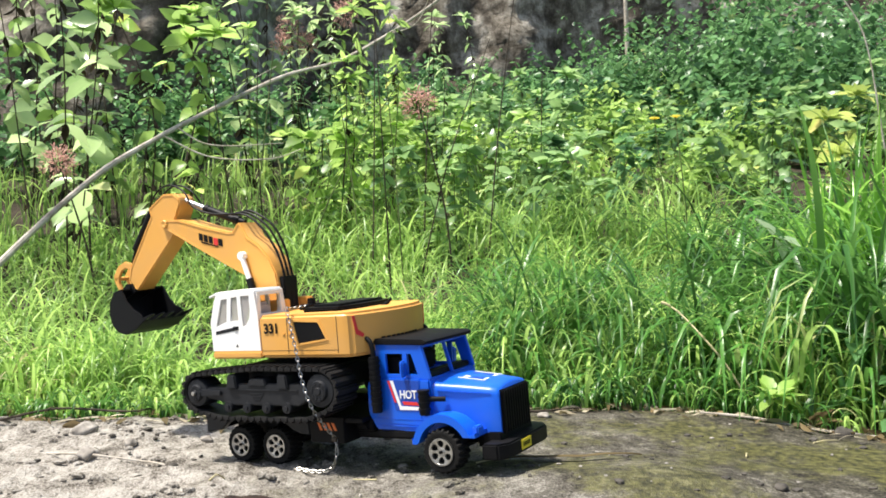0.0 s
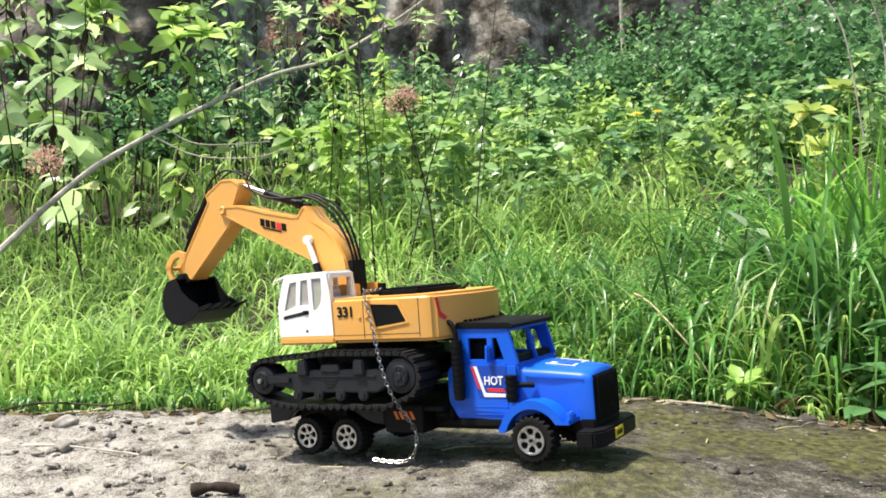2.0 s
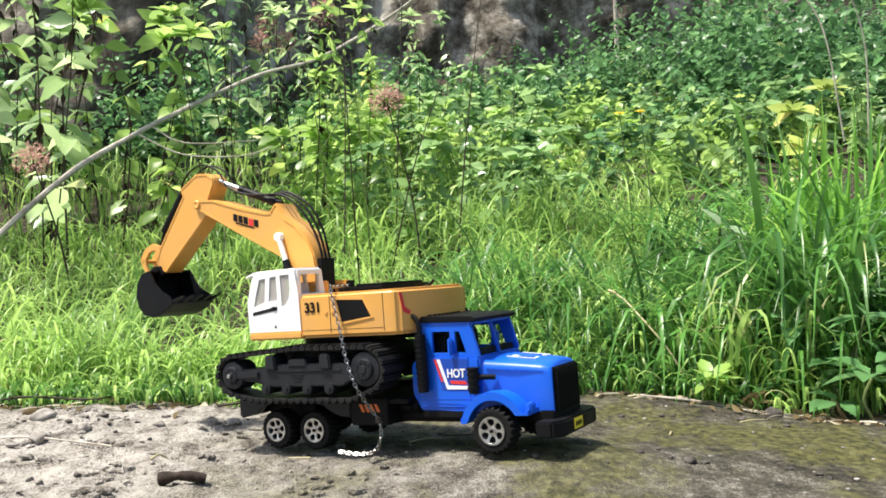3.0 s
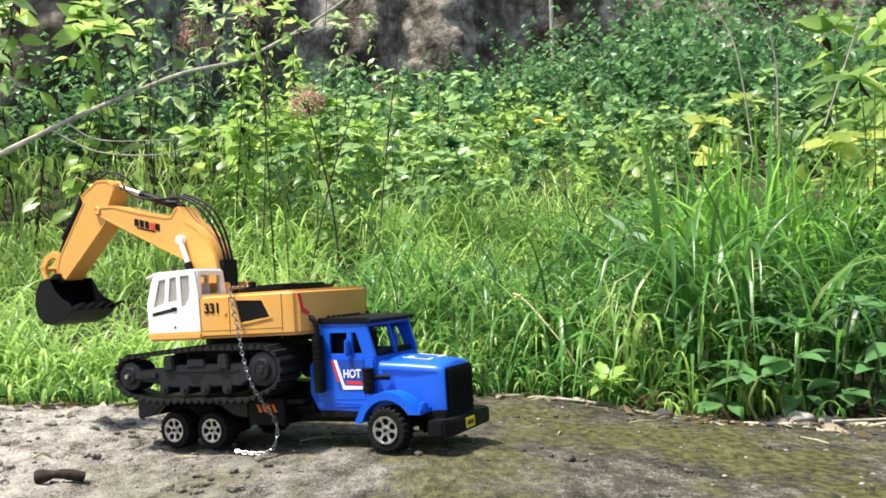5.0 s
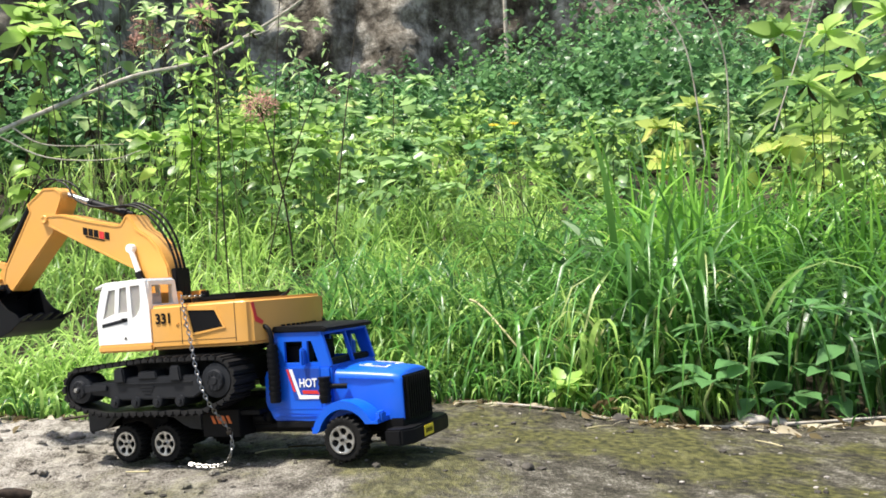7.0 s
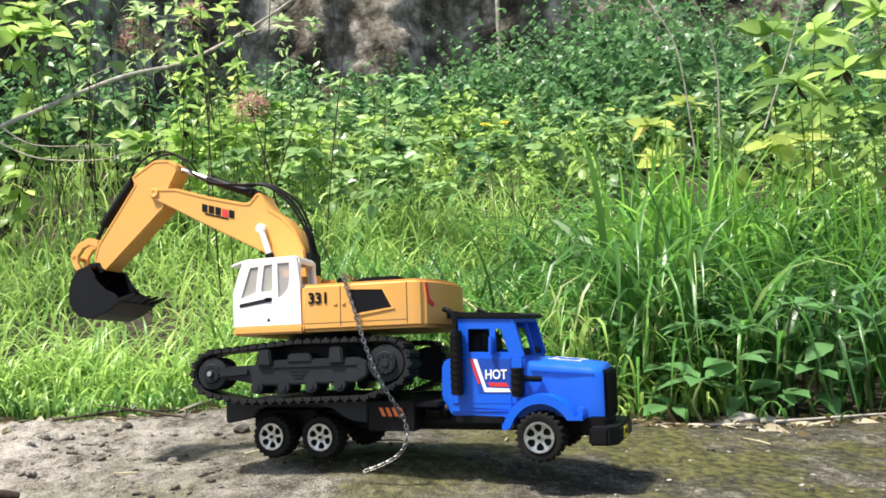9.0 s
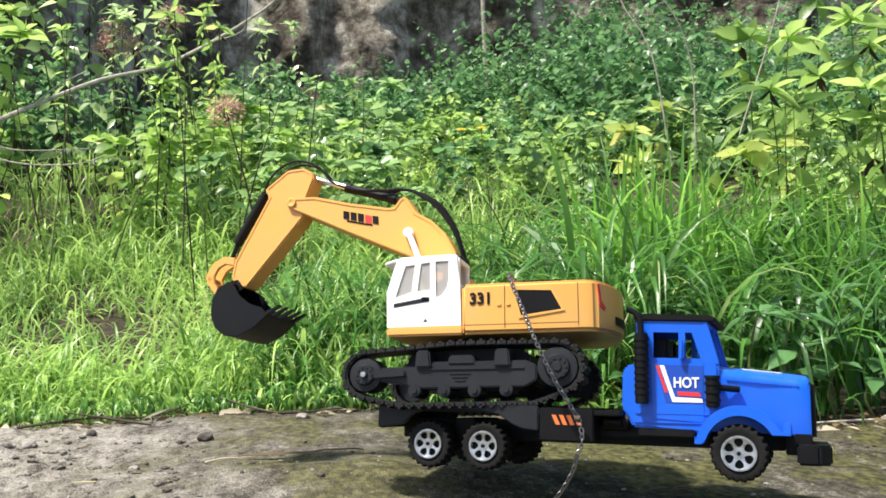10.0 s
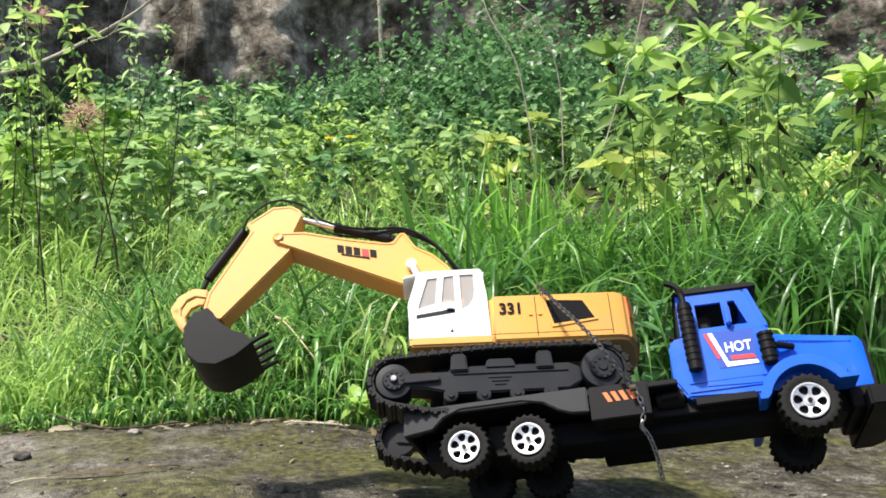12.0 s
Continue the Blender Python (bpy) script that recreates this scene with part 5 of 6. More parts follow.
def plant(name, label, stems, height, leaf, kind, leaf_mat, stem_mat, spread_, whorl=6, nodes=6, first=0.25, dead=0, crown=True, group="", lean=(0, 0), thin=0.0023):
    """A leafy weed: upright stems with leaves in pairs and a rosette at each tip."""
    root = tagged(new(name), label, "plant", group)
    base, dirs, size = [], [], []
    withered = []
    for _ in range(stems):
        az, tilt = RNG.uniform(0, 2 * np.pi), RNG.uniform(0.02, spread_)
        top = Vector((math.cos(az) * tilt + lean[0], math.sin(az) * tilt + lean[1], 1)) * height * RNG.uniform(0.72, 1.05)
        foot = Vector((math.cos(az), math.sin(az), 0)) * 0.02 * stems ** 0.5
        bend = Vector(RNG.normal(0, 0.05, 3)) * height
        pts = [foot, foot + top * 0.35 + bend * 0.6, foot + top * 0.7 + bend, foot + top + bend * 0.4]
        part("stem", tube(pts, thin * RNG.uniform(0.8, 1.3), thin * 0.35, 6, steps=4), stem_mat, root)
        path = smooth_path(pts, 8)
        for j in range(nodes):
            u = first + (1 - first) * (j + 0.5 * RNG.uniform(0, 1)) / nodes
            p = path[min(int(u * (len(path) - 1)), len(path) - 1)]
            turn = RNG.uniform(0, 2 * np.pi)
            for q in range(2 + (j % 2)):
                a = turn + q * np.pi * (1 if j % 2 == 0 else 0.67) + RNG.normal(0, 0.2)
                base.append(p)
                dirs.append((math.cos(a), math.sin(a), RNG.uniform(-0.85, 0.15)))
                size.append(leaf * RNG.uniform(0.38, 1.1) * (1.1 - 0.35 * u))
        if crown:
            turn = RNG.uniform(0, 6)
            for ring, (cnt, tilt_, sc) in enumerate(((whorl, 0.25, 0.9), (whorl - 1, 0.8, 0.6))):
                for q in range(cnt):
                    a = turn + 2 * np.pi * q / cnt + 0.5 * ring
                    base.append(path[-1])
                    dirs.append((math.cos(a), math.sin(a), tilt_ - 0.08 + RNG.normal(0, 0.25)))
                    size.append(leaf * sc * RNG.uniform(0.8, 1.1))
        for _ in range(dead):
            p = path[RNG.integers(3, len(path))]
            withered.append(p)
    v, f = leaves(np.array([tuple(p) for p in base]), np.array(dirs), np.array(size), kind)
    part("foliage", mesh_of("foliage", v, f, leaf_mat), leaf_mat, root)
    if withered:
        k = len(withered)
        v, f = leaves(np.repeat(np.array([tuple(p) for p in withered]), 2, 0), np.column_stack([RNG.normal(0, 0.5, (2 * k, 2)), RNG.uniform(-1.4, -0.4, 2 * k)]), RNG.uniform(0.25, 0.5, 2 * k) * leaf, "lance", 0.9)
        part("withered_leaves", mesh_of("withered_leaves", v, f, LEAF_DEAD), LEAF_DEAD, root, "dark shrivelled leaves")
    return root


def set_out(protos, spots, scale=(0.85, 1.15)):
    """Stands copies of plants on the land."""
    for i, (x, y) in enumerate(spots):
        p = protos[i % len(protos)]
        m = pose(x, y, land(x, y) - 0.01, 0, 0, RNG.uniform(0, 360))
        k = RNG.uniform(*scale)
        c = copy_thing(p, m)
        c.scale = (k, k, k)
    for p in protos:
        for o in (*p.children_recursive, p):
            bpy.data.objects.remove(o)


def build_plants():
    # broad-leaved weeds with pale yellow-green tops, right of the slab
    kinds = [plant("tall_weed", "tall weed with pointed yellow-green leaves in whorls", s, h, 0.098, "lance", LEAF_YELLOW, STEM, 0.2, nodes=5, first=0.38, dead=2, group="tall weeds by the slab") for s, h in ((3, 0.57), (2, 0.62), (3, 0.60))]
    set_out(kinds, [(1.10, 1.68), (1.285, 1.64), (1.44, 1.60), (1.36, 1.80), (1.62, 1.62), (1.30, 2.1), (1.58, 2.05), (1.85, 1.9), (1.75, 2.3), (2.1, 2.1), (2.05, 1.75)], (0.92, 1.08))
    # lower, yellowing ones before the hollow
    kinds = [plant("yellowing_weed", "low weed with yellowing leaves in a rosette", s, h, 0.085, "ovate", LEAF_YELLOWED, STEM, 0.25, nodes=4, first=0.45, dead=1, group="yellowing weeds") for s, h in ((2, 0.40), (1, 0.45))]
    set_out(kinds, [(0.975, 1.745), (1.11, 2.40), (0.90, 1.95), (1.22, 1.92)], (0.9, 1.0))
    # larger leafy shrubs on dark stems, left of the slab
    kinds = [plant("leafy_shrub", "leafy shrub on dark stems, some leaves withered", s, h, 0.078, "ovate", mat, STEM_DARK, 0.36, nodes=7, first=0.25, dead=6, group="shrubs left of the slab") for s, h, mat in ((4, 0.78, LEAF_SHRUB), (4, 0.90, LEAF_SHRUB), (4, 0.72, LEAF_YELLOW))]
    set_out(kinds, [(-0.72, 1.90), (-0.90, 1.70), (-0.60, 2.05), (-1.06, 1.86), (-0.86, 2.15), (-1.2, 2.1), (-0.43, 2.50), (-1.4, 1.8), (-0.76, 2.35), (-0.98, 2.4)], (0.85, 1.1))
    # thin leggy weeds that stand over the bushes
    kinds = [plant("leggy_weed", "thin leggy weed with small pointed leaves", s, h, 0.050, "lance", mat, st, 0.22, whorl=5, nodes=12, first=0.30, dead=3, thin=0.0018, group="leggy weeds") for s, h, mat, st in ((3, 0.62, LEAF_SHRUB, STEM_DARK), (2, 0.70, LEAF_YELLOW, STEM), (3, 0.54, LEAF_YELLOW, STEM_DARK))]
    set_out(kinds, [(-0.30, 2.43), (-0.20, 2.50), (-0.12, 2.30), (-0.36, 2.62), (-0.06, 2.12), (-0.22, 2.05), (0.04, 2.45), (-0.45, 2.28)], (0.82, 1.08))
    set_out([plant("leggy_weed", "thin leggy weed with small pointed leaves", 4, 0.40, 0.055, "ovate", LEAF_MID, STEM, 0.45, whorl=5, nodes=9, first=0.2, dead=1, thin=0.0018, group="leggy weeds")], [(0.16, 2.2), (0.36, 2.45), (0.28, 2.85), (0.80, 2.75), (1.65, 2.6)], (0.55, 0.95))
    # low broad-leaved bushes in mounds across the foot of the slope
    kinds = [plant("bush", "low bushy weed with broad pointed leaves", s, h, lf, "ovate", mat, STEM, 0.95, nodes=8, first=0.12, thin=0.0017, group="bushes on the slope") for s, h, lf, mat in ((10, 0.26, 0.055, LEAF_YELLOW), (11, 0.22, 0.050, LEAF_MID), (9, 0.31, 0.052, LEAF_YELLOW), (12, 0.25, 0.046, LEAF_COOL), (10, 0.24, 0.052, LEAF_MID))]
    spots = [(-0.28, 2.25), (-0.10, 2.15), (0.04, 2.3), (-0.20, 2.55), (0.10, 2.05), (0.20, 2.35), (0.30, 2.15), (0.02, 2.7), (0.42, 2.35), (0.25, 2.65), (0.50, 2.65), (0.88, 2.35), (0.72, 2.75), (-0.10, 2.95), (0.35, 3.0), (1.05, 3.0), (1.75, 2.75), (1.9, 2.6), (0.95, 3.15), (1.6, 3.2), (2.0, 3.0), (0.12, 3.3), (0.6, 3.3), (1.25, 3.4)]
    set_out(kinds, spots, (0.55, 1.25))


def sprigs(name, label, count, x0, x1, y0, y1, tall, leaf, per, mat, clump=1.6, gap=0.0, skip=None):
    """Arching leafy shoots in mounds: each a run of leaf pairs, smaller towards the tip."""
    xy, hh = [], []
    while len(xy) < count:
        x, y = RNG.uniform(x0, x1), RNG.uniform(y0, y1)
        mound = 0.5 + 1.1 * noise.noise(Vector((x * clump, y * clump, 2))) + 0.7 * noise.noise(Vector((x * clump * 2.7, y * clump * 2.7, 7)))
        if mound < gap or (skip and skip(x, y)):
            continue
        xy.append((x, y))
        hh.append(min(1.25, mound) * tall(x, y) * RNG.uniform(0.45, 1.0) * (1.5 if RNG.uniform() < 0.07 else 1))
    xy, hh = np.array(xy), np.array(hh)
    z = land_at(xy)
    az, lean = RNG.uniform(0, 2 * np.pi, count), RNG.uniform(0.1, 0.75, count)
    out = np.column_stack([np.cos(az), np.sin(az)])
    u = np.linspace(0.22, 1.0, per)[None] + RNG.normal(0, 0.02, (count, per))
    reach = (hh * lean)[:, None] * u ** 1.8
    px, py = xy[:, :1] + out[:, :1] * reach, xy[:, 1:] + out[:, 1:] * reach
    pz = z[:, None] + hh[:, None] * (u - 0.22 * lean[:, None] * u ** 3)
    la = az[:, None] + np.pi * np.arange(per)[None] + RNG.normal(0, 0.75, (count, per)) + 1.2
    d = np.stack([np.cos(la), np.sin(la), RNG.normal(-0.42, 0.32, (count, per))], 2)
    size = RNG.uniform(*leaf, (count, per)) * (1.12 - 0.5 * u)
    v, f = leaves(np.stack([px, py, pz], 2).reshape(-1, 3), d.reshape(-1, 3), size.reshape(-1), "small")
    tagged(new(name, mesh_of(name, v, f, mat)), label, "undergrowth", kind="stuff")


def build_undergrowth():
    """Countless leafy shoots over the slope, in mounds with dark hollows between."""
    rise = lambda x, y: 0.36 + 0.70 * ease((x - 0.17 * y - 0.35) * 4) * ease((y - 3.4) * 3)
    hollow = lambda x, y: x < -0.25 - 0.05 * y and RNG.uniform() > 0.10
    sprigs("undergrowth", "dense cool green undergrowth climbing the slope", 3000, -2.6, 4.4, 3.5, 7.5, rise, (0.040, 0.072), 22, LEAF_COOL, 1.5, 0.22, hollow)
    sprigs("slope_foliage", "yellow-green leafy shoots on the slope", 700, -0.6, 2.8, 2.4, 4.2, lambda x, y: 0.26, (0.035, 0.065), 16, LEAF_YELLOW, 2.2, 0.42, lambda x, y: hollow(x, y) or (0.36 < x / y < 0.56 and y < 3.3))
    sprigs("shade_foliage", "dark green low leaves between the grasses", 300, 0.3, 2.2, 1.15, 2.2, lambda x, y: 0.13, (0.022, 0.042), 14, LEAF_COOL, 3.0, 0.25)
    sprigs("wall_foliage", "dark fine-leaved growth at the foot of the rock", 160, -1.5, -0.35, 2.7, 3.2, lambda x, y: 0.55, (0.028, 0.045), 22, LEAF_COOL, 2.0, 0.45)


def build_branch():
    pts = [(-0.78, 1.46, 0.04), (-0.683, 1.58, 0.197), (-0.599, 1.715, 0.327), (-0.532, 1.84, 0.407), (-0.461, 1.95, 0.475), (-0.335, 2.2, 0.60), (-0.225, 2.36, 0.667), (-0.105, 2.47, 0.759), (0.029, 2.52, 0.863), (0.11, 2.55, 0.95)]
    b2 = tagged(new("fallen_branch"), "bare bleached branch slanting through the shrubs", "branch")
    part("limb", tube(pts, 0.0062, 0.0036, 8, rough=0.18), BRANCH, b2)
    for p in ([(-0.43, 2.01, 0.505), (-0.385, 2.05, 0.56), (-0.33, 2.08, 0.60)], [(-0.105, 2.47, 0.759), (-0.02, 2.48, 0.80), (0.03, 2.46, 0.92)], [(-0.50, 1.89, 0.44), (-0.42, 1.86, 0.40), (-0.28, 1.88, 0.405)], [(-0.52, 1.86, 0.42), (-0.42, 1.85, 0.375), (-0.30, 1.84, 0.37), (-0.24, 1.85, 0.39)]):
        part("twig", tube(p, 0.0019, 0.0008, 6, rough=0.2), BRANCH, b2)
    # bare looping twigs on the other side
    for pts in ([(1.02, 1.95, 0.40), (1.00, 1.93, 0.62), (0.93, 1.93, 0.76), (0.80, 1.95, 0.80), (0.72, 1.98, 0.77)], [(1.10, 1.90, 0.45), (1.16, 1.85, 0.70), (1.18, 1.84, 0.85), (1.14, 1.84, 0.95)], [(0.90, 1.8, 0.38), (0.86, 1.8, 0.60), (0.80, 1.82, 0.72), (0.78, 1.85, 0.86)]):
        t = tagged(new("bare_twig"), "thin bare pale twig among weeds", "twig", "bare twigs")
        part("shoot", tube(pts, 0.0020, 0.0011, 6, rough=0.2), BRANCH, t)


def build_dry_flowers():
    """Faded flower heads on thin dark stalks."""
    for x, y, z, r in ((-0.005, 1.80, 0.470, 0.034), (-0.385, 2.6, 0.81, 0.042), (-0.40, 2.58, 0.76, 0.032), (-0.335, 2.6, 0.765, 0.032), (-0.22, 2.55, 0.84, 0.04), (-0.659, 1.70, 0.35, 0.032)):
        g = land(x, y)
        f = tagged(new("dry_flower"), "faded pink flower head on a thin dark stalk", "flower", "faded flowers")
        bm = tube([(x + 0.07, y + 0.02, g), (x + 0.05, y, (g + z) / 2), (x, y, z)], 0.0026, 0.0012, 6)
        for _ in range(9):
            d = Vector(RNG.normal(0, 1, 3)).normalized() * r * 0.8
            tube([(x, y, z - 0.02), (x + d.x * 0.5, y + d.y * 0.5, z - 0.004), (x + d.x, y + d.y, z + abs(d.z) * 0.6)], 0.0009, 0.0006, 5, bm=bm, steps=3)
        part("stalk", bm, STEM_DARK, f)
        k = 340
        d = RNG.normal(0, 1, (k, 3))
        d[:, 2] = d[:, 2] * 0.8 + 0.25
        d /= np.linalg.norm(d, axis=1)[:, None]
        base = np.array([x, y, z]) + d * r * RNG.uniform(0.35, 1.0, (k, 1))
        v, fc = leaves(base, d + RNG.normal(0, 0.3, (k, 3)), RNG.uniform(0.006, 0.011, k), "lance")
        part("flower_head", mesh_of("flower_head", v, fc, FLOWER), FLOWER, f)
    for x, y, z in ((0.511, 1.87, 0.453), (0.469, 1.87, 0.449)):
        f = tagged(new("small_flower"), "small yellow flower on a long thin stalk", "flower")
        part("stalk", tube([(x + 0.03, y, land(x, y)), (x + 0.02, y, z * 0.6), (x, y, z)], 0.0018, 0.001, 6), STEM, f)
        a = np.linspace(0, 2 * np.pi, 9)[:-1]
        v, fc = leaves(np.tile([x, y, z], (8, 1)), np.column_stack([np.cos(a), np.sin(a), 0.4 + 0 * a]), np.full(8, 0.012), "ovate")
        part("petals", mesh_of("petals", v, fc, PETAL), PETAL, f)


def build_stalks():
    """Thin upright stalks between the bushes."""
    for i in range(12):
        x, y = RNG.uniform(-0.5, 0.3), RNG.uniform(1.6, 2.3)
        if i < 10:
            x, y = RNG.uniform(-0.45, 0.05), RNG.uniform(1.7, 2.1)
        h = RNG.uniform(0.35, 0.75)
        g = land(x, y)
        dx, dy = RNG.normal(0, 0.10), RNG.normal(0, 0.05)
        s = tagged(new("weed_stalk"), "thin dark bare weed stalk", "stalk", "bare stalks")
        part("shoot", tube([(x, y, g), (x + dx * 0.4, y + dy, g + h * 0.5), (x + dx, y + dy, g + h)], 0.0019, 0.0008, 6, rough=0.2), STEM_DARK if i % 3 else STEM, s)


# ---- small things at the foot of the grass and on the slab ----
def single_leaves(name, label, foot, dirs, sizes, kind, mat, stem=None):
    root = tagged(new(name), label, "plant")
    foot = np.array(foot, float)
    for d, s in zip(dirs, sizes):
        d = np.array(d, float)
        v, f = leaves(foot[None] + 0.15 * s * d[None], d[None], np.array([s]), kind, 0.15)
        part("leaf", mesh_of("leaf", v, f, mat), mat, root)
    if stem:
        part("stalk", tube([tuple(foot - np.array([0, 0, stem])), tuple(foot - np.array([0.01, 0, stem * 0.5])), tuple(foot)], 0.0022, 0.0015, 6), STEM, root)
    return root


def build_slab_edge():
    g = lambda x, y, up=0.0: (x, y, land(x, y) + up)
    s = tagged(new("stick"), "long pale dry stick lying along the grass", "stick")
    part("limb", tube([g(0.33, 1.075, 0.003), g(0.385, 1.05, 0.004), g(0.43, 1.02, 0.003), g(0.468, 1.00, 0.005), g(0.53, 0.965, 0.003), g(0.60, 0.935, 0.004)], 0.0014, 0.0018, 7, rough=0.45), BRANCH, s)
    for pts in ([g(-0.75, 1.05, 0.004), g(-0.66, 1.10, 0.010), g(-0.57, 1.09, 0.004), g(-0.50, 1.14, 0.012)], [g(-0.48, 1.08, 0.004), g(-0.42, 1.12, 0.012), g(-0.33, 1.11, 0.006), g(-0.29, 1.16, 0.02)], [g(-0.17, 1.08, 0.003), g(-0.10, 1.11, 0.008), g(-0.03, 1.10, 0.004), g(0.02, 1.13, 0.016)], [g(0.05, 1.13, 0.02), g(0.12, 1.09, 0.004), g(0.20, 1.11, 0.006)], [g(-0.02, 1.06, 0.002), g(-0.07, 1.075, 0.012), g(-0.12, 1.09, 0.018)], [g(0.62, 0.93, 0.006), g(0.78, 0.96, 0.005), g(0.95, 0.93, 0.008)]):
        s = tagged(new("twig"), "thin weathered twig on the slab's edge", "twig", "twigs at the slab's edge")
        part("limb", tube(pts, 0.0019, 0.0010, 6, rough=0.5), BRANCH if RNG.uniform() < 0.2 else STEM_DARK, s)
    s = tagged(new("twig"), "thin crooked twig lying on dry mud", "twig")
    part("limb", tube([g(-0.345, 0.915, 0.002), g(-0.30, 0.895, 0.005), g(-0.24, 0.885, 0.006), g(-0.215, 0.86, 0.003)], 0.0013, 0.0009, 6, rough=0.4), BRANCH, s)
    s = tagged(new("bark_piece"), "short dark piece of bark on the slab", "bark")
    part("bark", tube([g(-0.128, 0.722, 0.004), g(-0.11, 0.722, 0.006), g(-0.092, 0.724, 0.005)], 0.0042, 0.0030, 9, rough=0.7), BARK, s)
    s = tagged(new("grass_stem"), "bent straw-coloured grass stem", "grass stem")
    part("stem", tube([(0.325, 1.19, 0.118), (0.335, 1.17, 0.108), (0.36, 1.14, 0.075), (0.378, 1.13, 0.05), (0.395, 1.12, 0.02)], 0.0011, 0.0013, 6), STRAW, s)
    part("seed_head", tube([(0.316, 1.195, 0.122), (0.322, 1.19, 0.120), (0.328, 1.188, 0.116)], 0.0022, 0.0012, 6, rough=0.4), STRAW, s)
    single_leaves("pale_weed", "weed with a large pale leaf standing in grass", (0.485, 1.262, 0.205), [(-0.5, -0.2, 0.5), (0.6, -0.3, -0.2), (0.2, -0.4, -0.7)], [0.036, 0.034, 0.03], "round", LEAF_PALE, 0.2)
    dirs = [(math.cos(a), math.sin(a) - 0.3, z) for a, z in zip(RNG.uniform(0, 6.28, 22), RNG.uniform(-0.3, 1.0, 22))]
    single_leaves("bright_weed", "bright yellow-green seedling at the slab's edge", g(0.405, 1.045, 0.030), dirs, RNG.uniform(0.018, 0.036, 22), "ovate", LEAF_YELLOW, 0.035)
    single_leaves("browned_leaf", "large browning leaf leaning on the grass", g(0.437, 1.035, 0.002), [(0.25, -0.5, 0.62), (0.7, -0.4, 0.35)], [0.042, 0.034], "ovate", LEAF_BROWN)
    for x, y, h in ((0.55, 1.03, 0.05), (0.60, 1.10, 0.13), (0.66, 1.08, 0.10), (0.72, 1.02, 0.03), (0.80, 1.07, 0.10), (0.88, 1.10, 0.12), (1.02, 1.04, 0.06), (0.50, 1.06, 0.03), (0.58, 1.06, 0.08), (0.68, 1.03, 0.06), (0.52, 1.10, 0.10), (0.75, 1.08, 0.09), (0.62, 1.00, 0.03), (0.84, 1.02, 0.05), (0.95, 1.06, 0.07), (0.56, 0.98, 0.05), (0.64, 1.03, 0.10), (0.70, 0.985, 0.06), (0.78, 1.0, 0.07), (0.74, 1.03, 0.13), (0.90, 0.99, 0.05), (0.81, 1.05, 0.15), (0.53, 1.0, 0.02), (0.60, 0.985, 0.07), (0.66, 0.995, 0.03), (0.73, 0.99, 0.09), (0.87, 1.0, 0.08), (0.98, 1.0, 0.04), (1.08, 1.02, 0.08), (0.57, 1.02, 0.11), (0.69, 1.02, 0.13)):
        a0 = RNG.uniform(0, 6)
        dirs = [(math.cos(a0 + k * 1.5), math.sin(a0 + k * 1.5) - 0.3, RNG.uniform(-0.4, 0.5)) for k in range(5)]
        single_leaves("broadleaf_weed", "dark green broad-leaved weed under the grass", g(x, y, h), dirs, RNG.uniform(0.026, 0.050, 5), "ovate", LEAF_COOL, h)
    # green blade hanging over the rim, and a fallen one on the slab, browned for shade
    k = 3
    me = blades("hanging_blade", np.array([g(0.44, 1.06, 0.05), g(0.43, 1.05, 0.05), g(0.9, 1.0, 0.05)]), np.array([0.16, 0.13, 0.16]), np.array([0.008, 0.006, 0.008]), np.array([1.7, 1.9, 1.8]), GRASS_PALE, heading=np.array([-1.4, -1.9, -1.5]), droop=1.0)
    tagged(new("hanging_blade", me), "pale grass blades hanging over the slab's rim", "grass", kind="stuff")
    bm = bmesh.new()
    rows = []
    for k in range(15):
        u = k / 14
        x, y = 0.095 + 0.115 * u, 0.842 - 0.012 * math.sin(2.6 * u)
        w = 0.0042 * min(1, 0.35 + 2.2 * u) * (1 - u ** 3)
        rows.append([bm.verts.new((x, y + q * w, land(x, y) + 0.0032 + 0.004 * u * (1 - u) + abs(q) * 0.0012)) for q in (-1, 0, 1)])
    for a, b2 in zip(rows, rows[1:]):
        for j in (0, 1):
            bm.faces.new((a[j], a[j + 1], b2[j + 1], b2[j]))
    tagged(new("fallen_grass", finish(bm, "fallen_grass", LEAF_BROWN)), "fallen grass blade lying on the slab, its shade coloured in", "grass blade")
    k = 1300
    x = RNG.uniform(-0.95, 1.7, k)
    x = x[(x < 0.44) | (RNG.uniform(0, 1, k) < 0.10)]
    k = len(x)
    y = np.array([rim(a) for a in x]) + RNG.uniform(-0.004, 0.05, k)
    near = np.column_stack([x, y, land_at(np.column_stack([x, y])) - 0.002])
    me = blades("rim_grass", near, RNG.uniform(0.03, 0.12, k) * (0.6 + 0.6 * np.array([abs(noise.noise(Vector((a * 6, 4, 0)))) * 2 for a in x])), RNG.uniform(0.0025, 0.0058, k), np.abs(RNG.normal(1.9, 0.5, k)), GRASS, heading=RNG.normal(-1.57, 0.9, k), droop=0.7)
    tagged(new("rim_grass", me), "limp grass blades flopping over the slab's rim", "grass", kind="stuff")


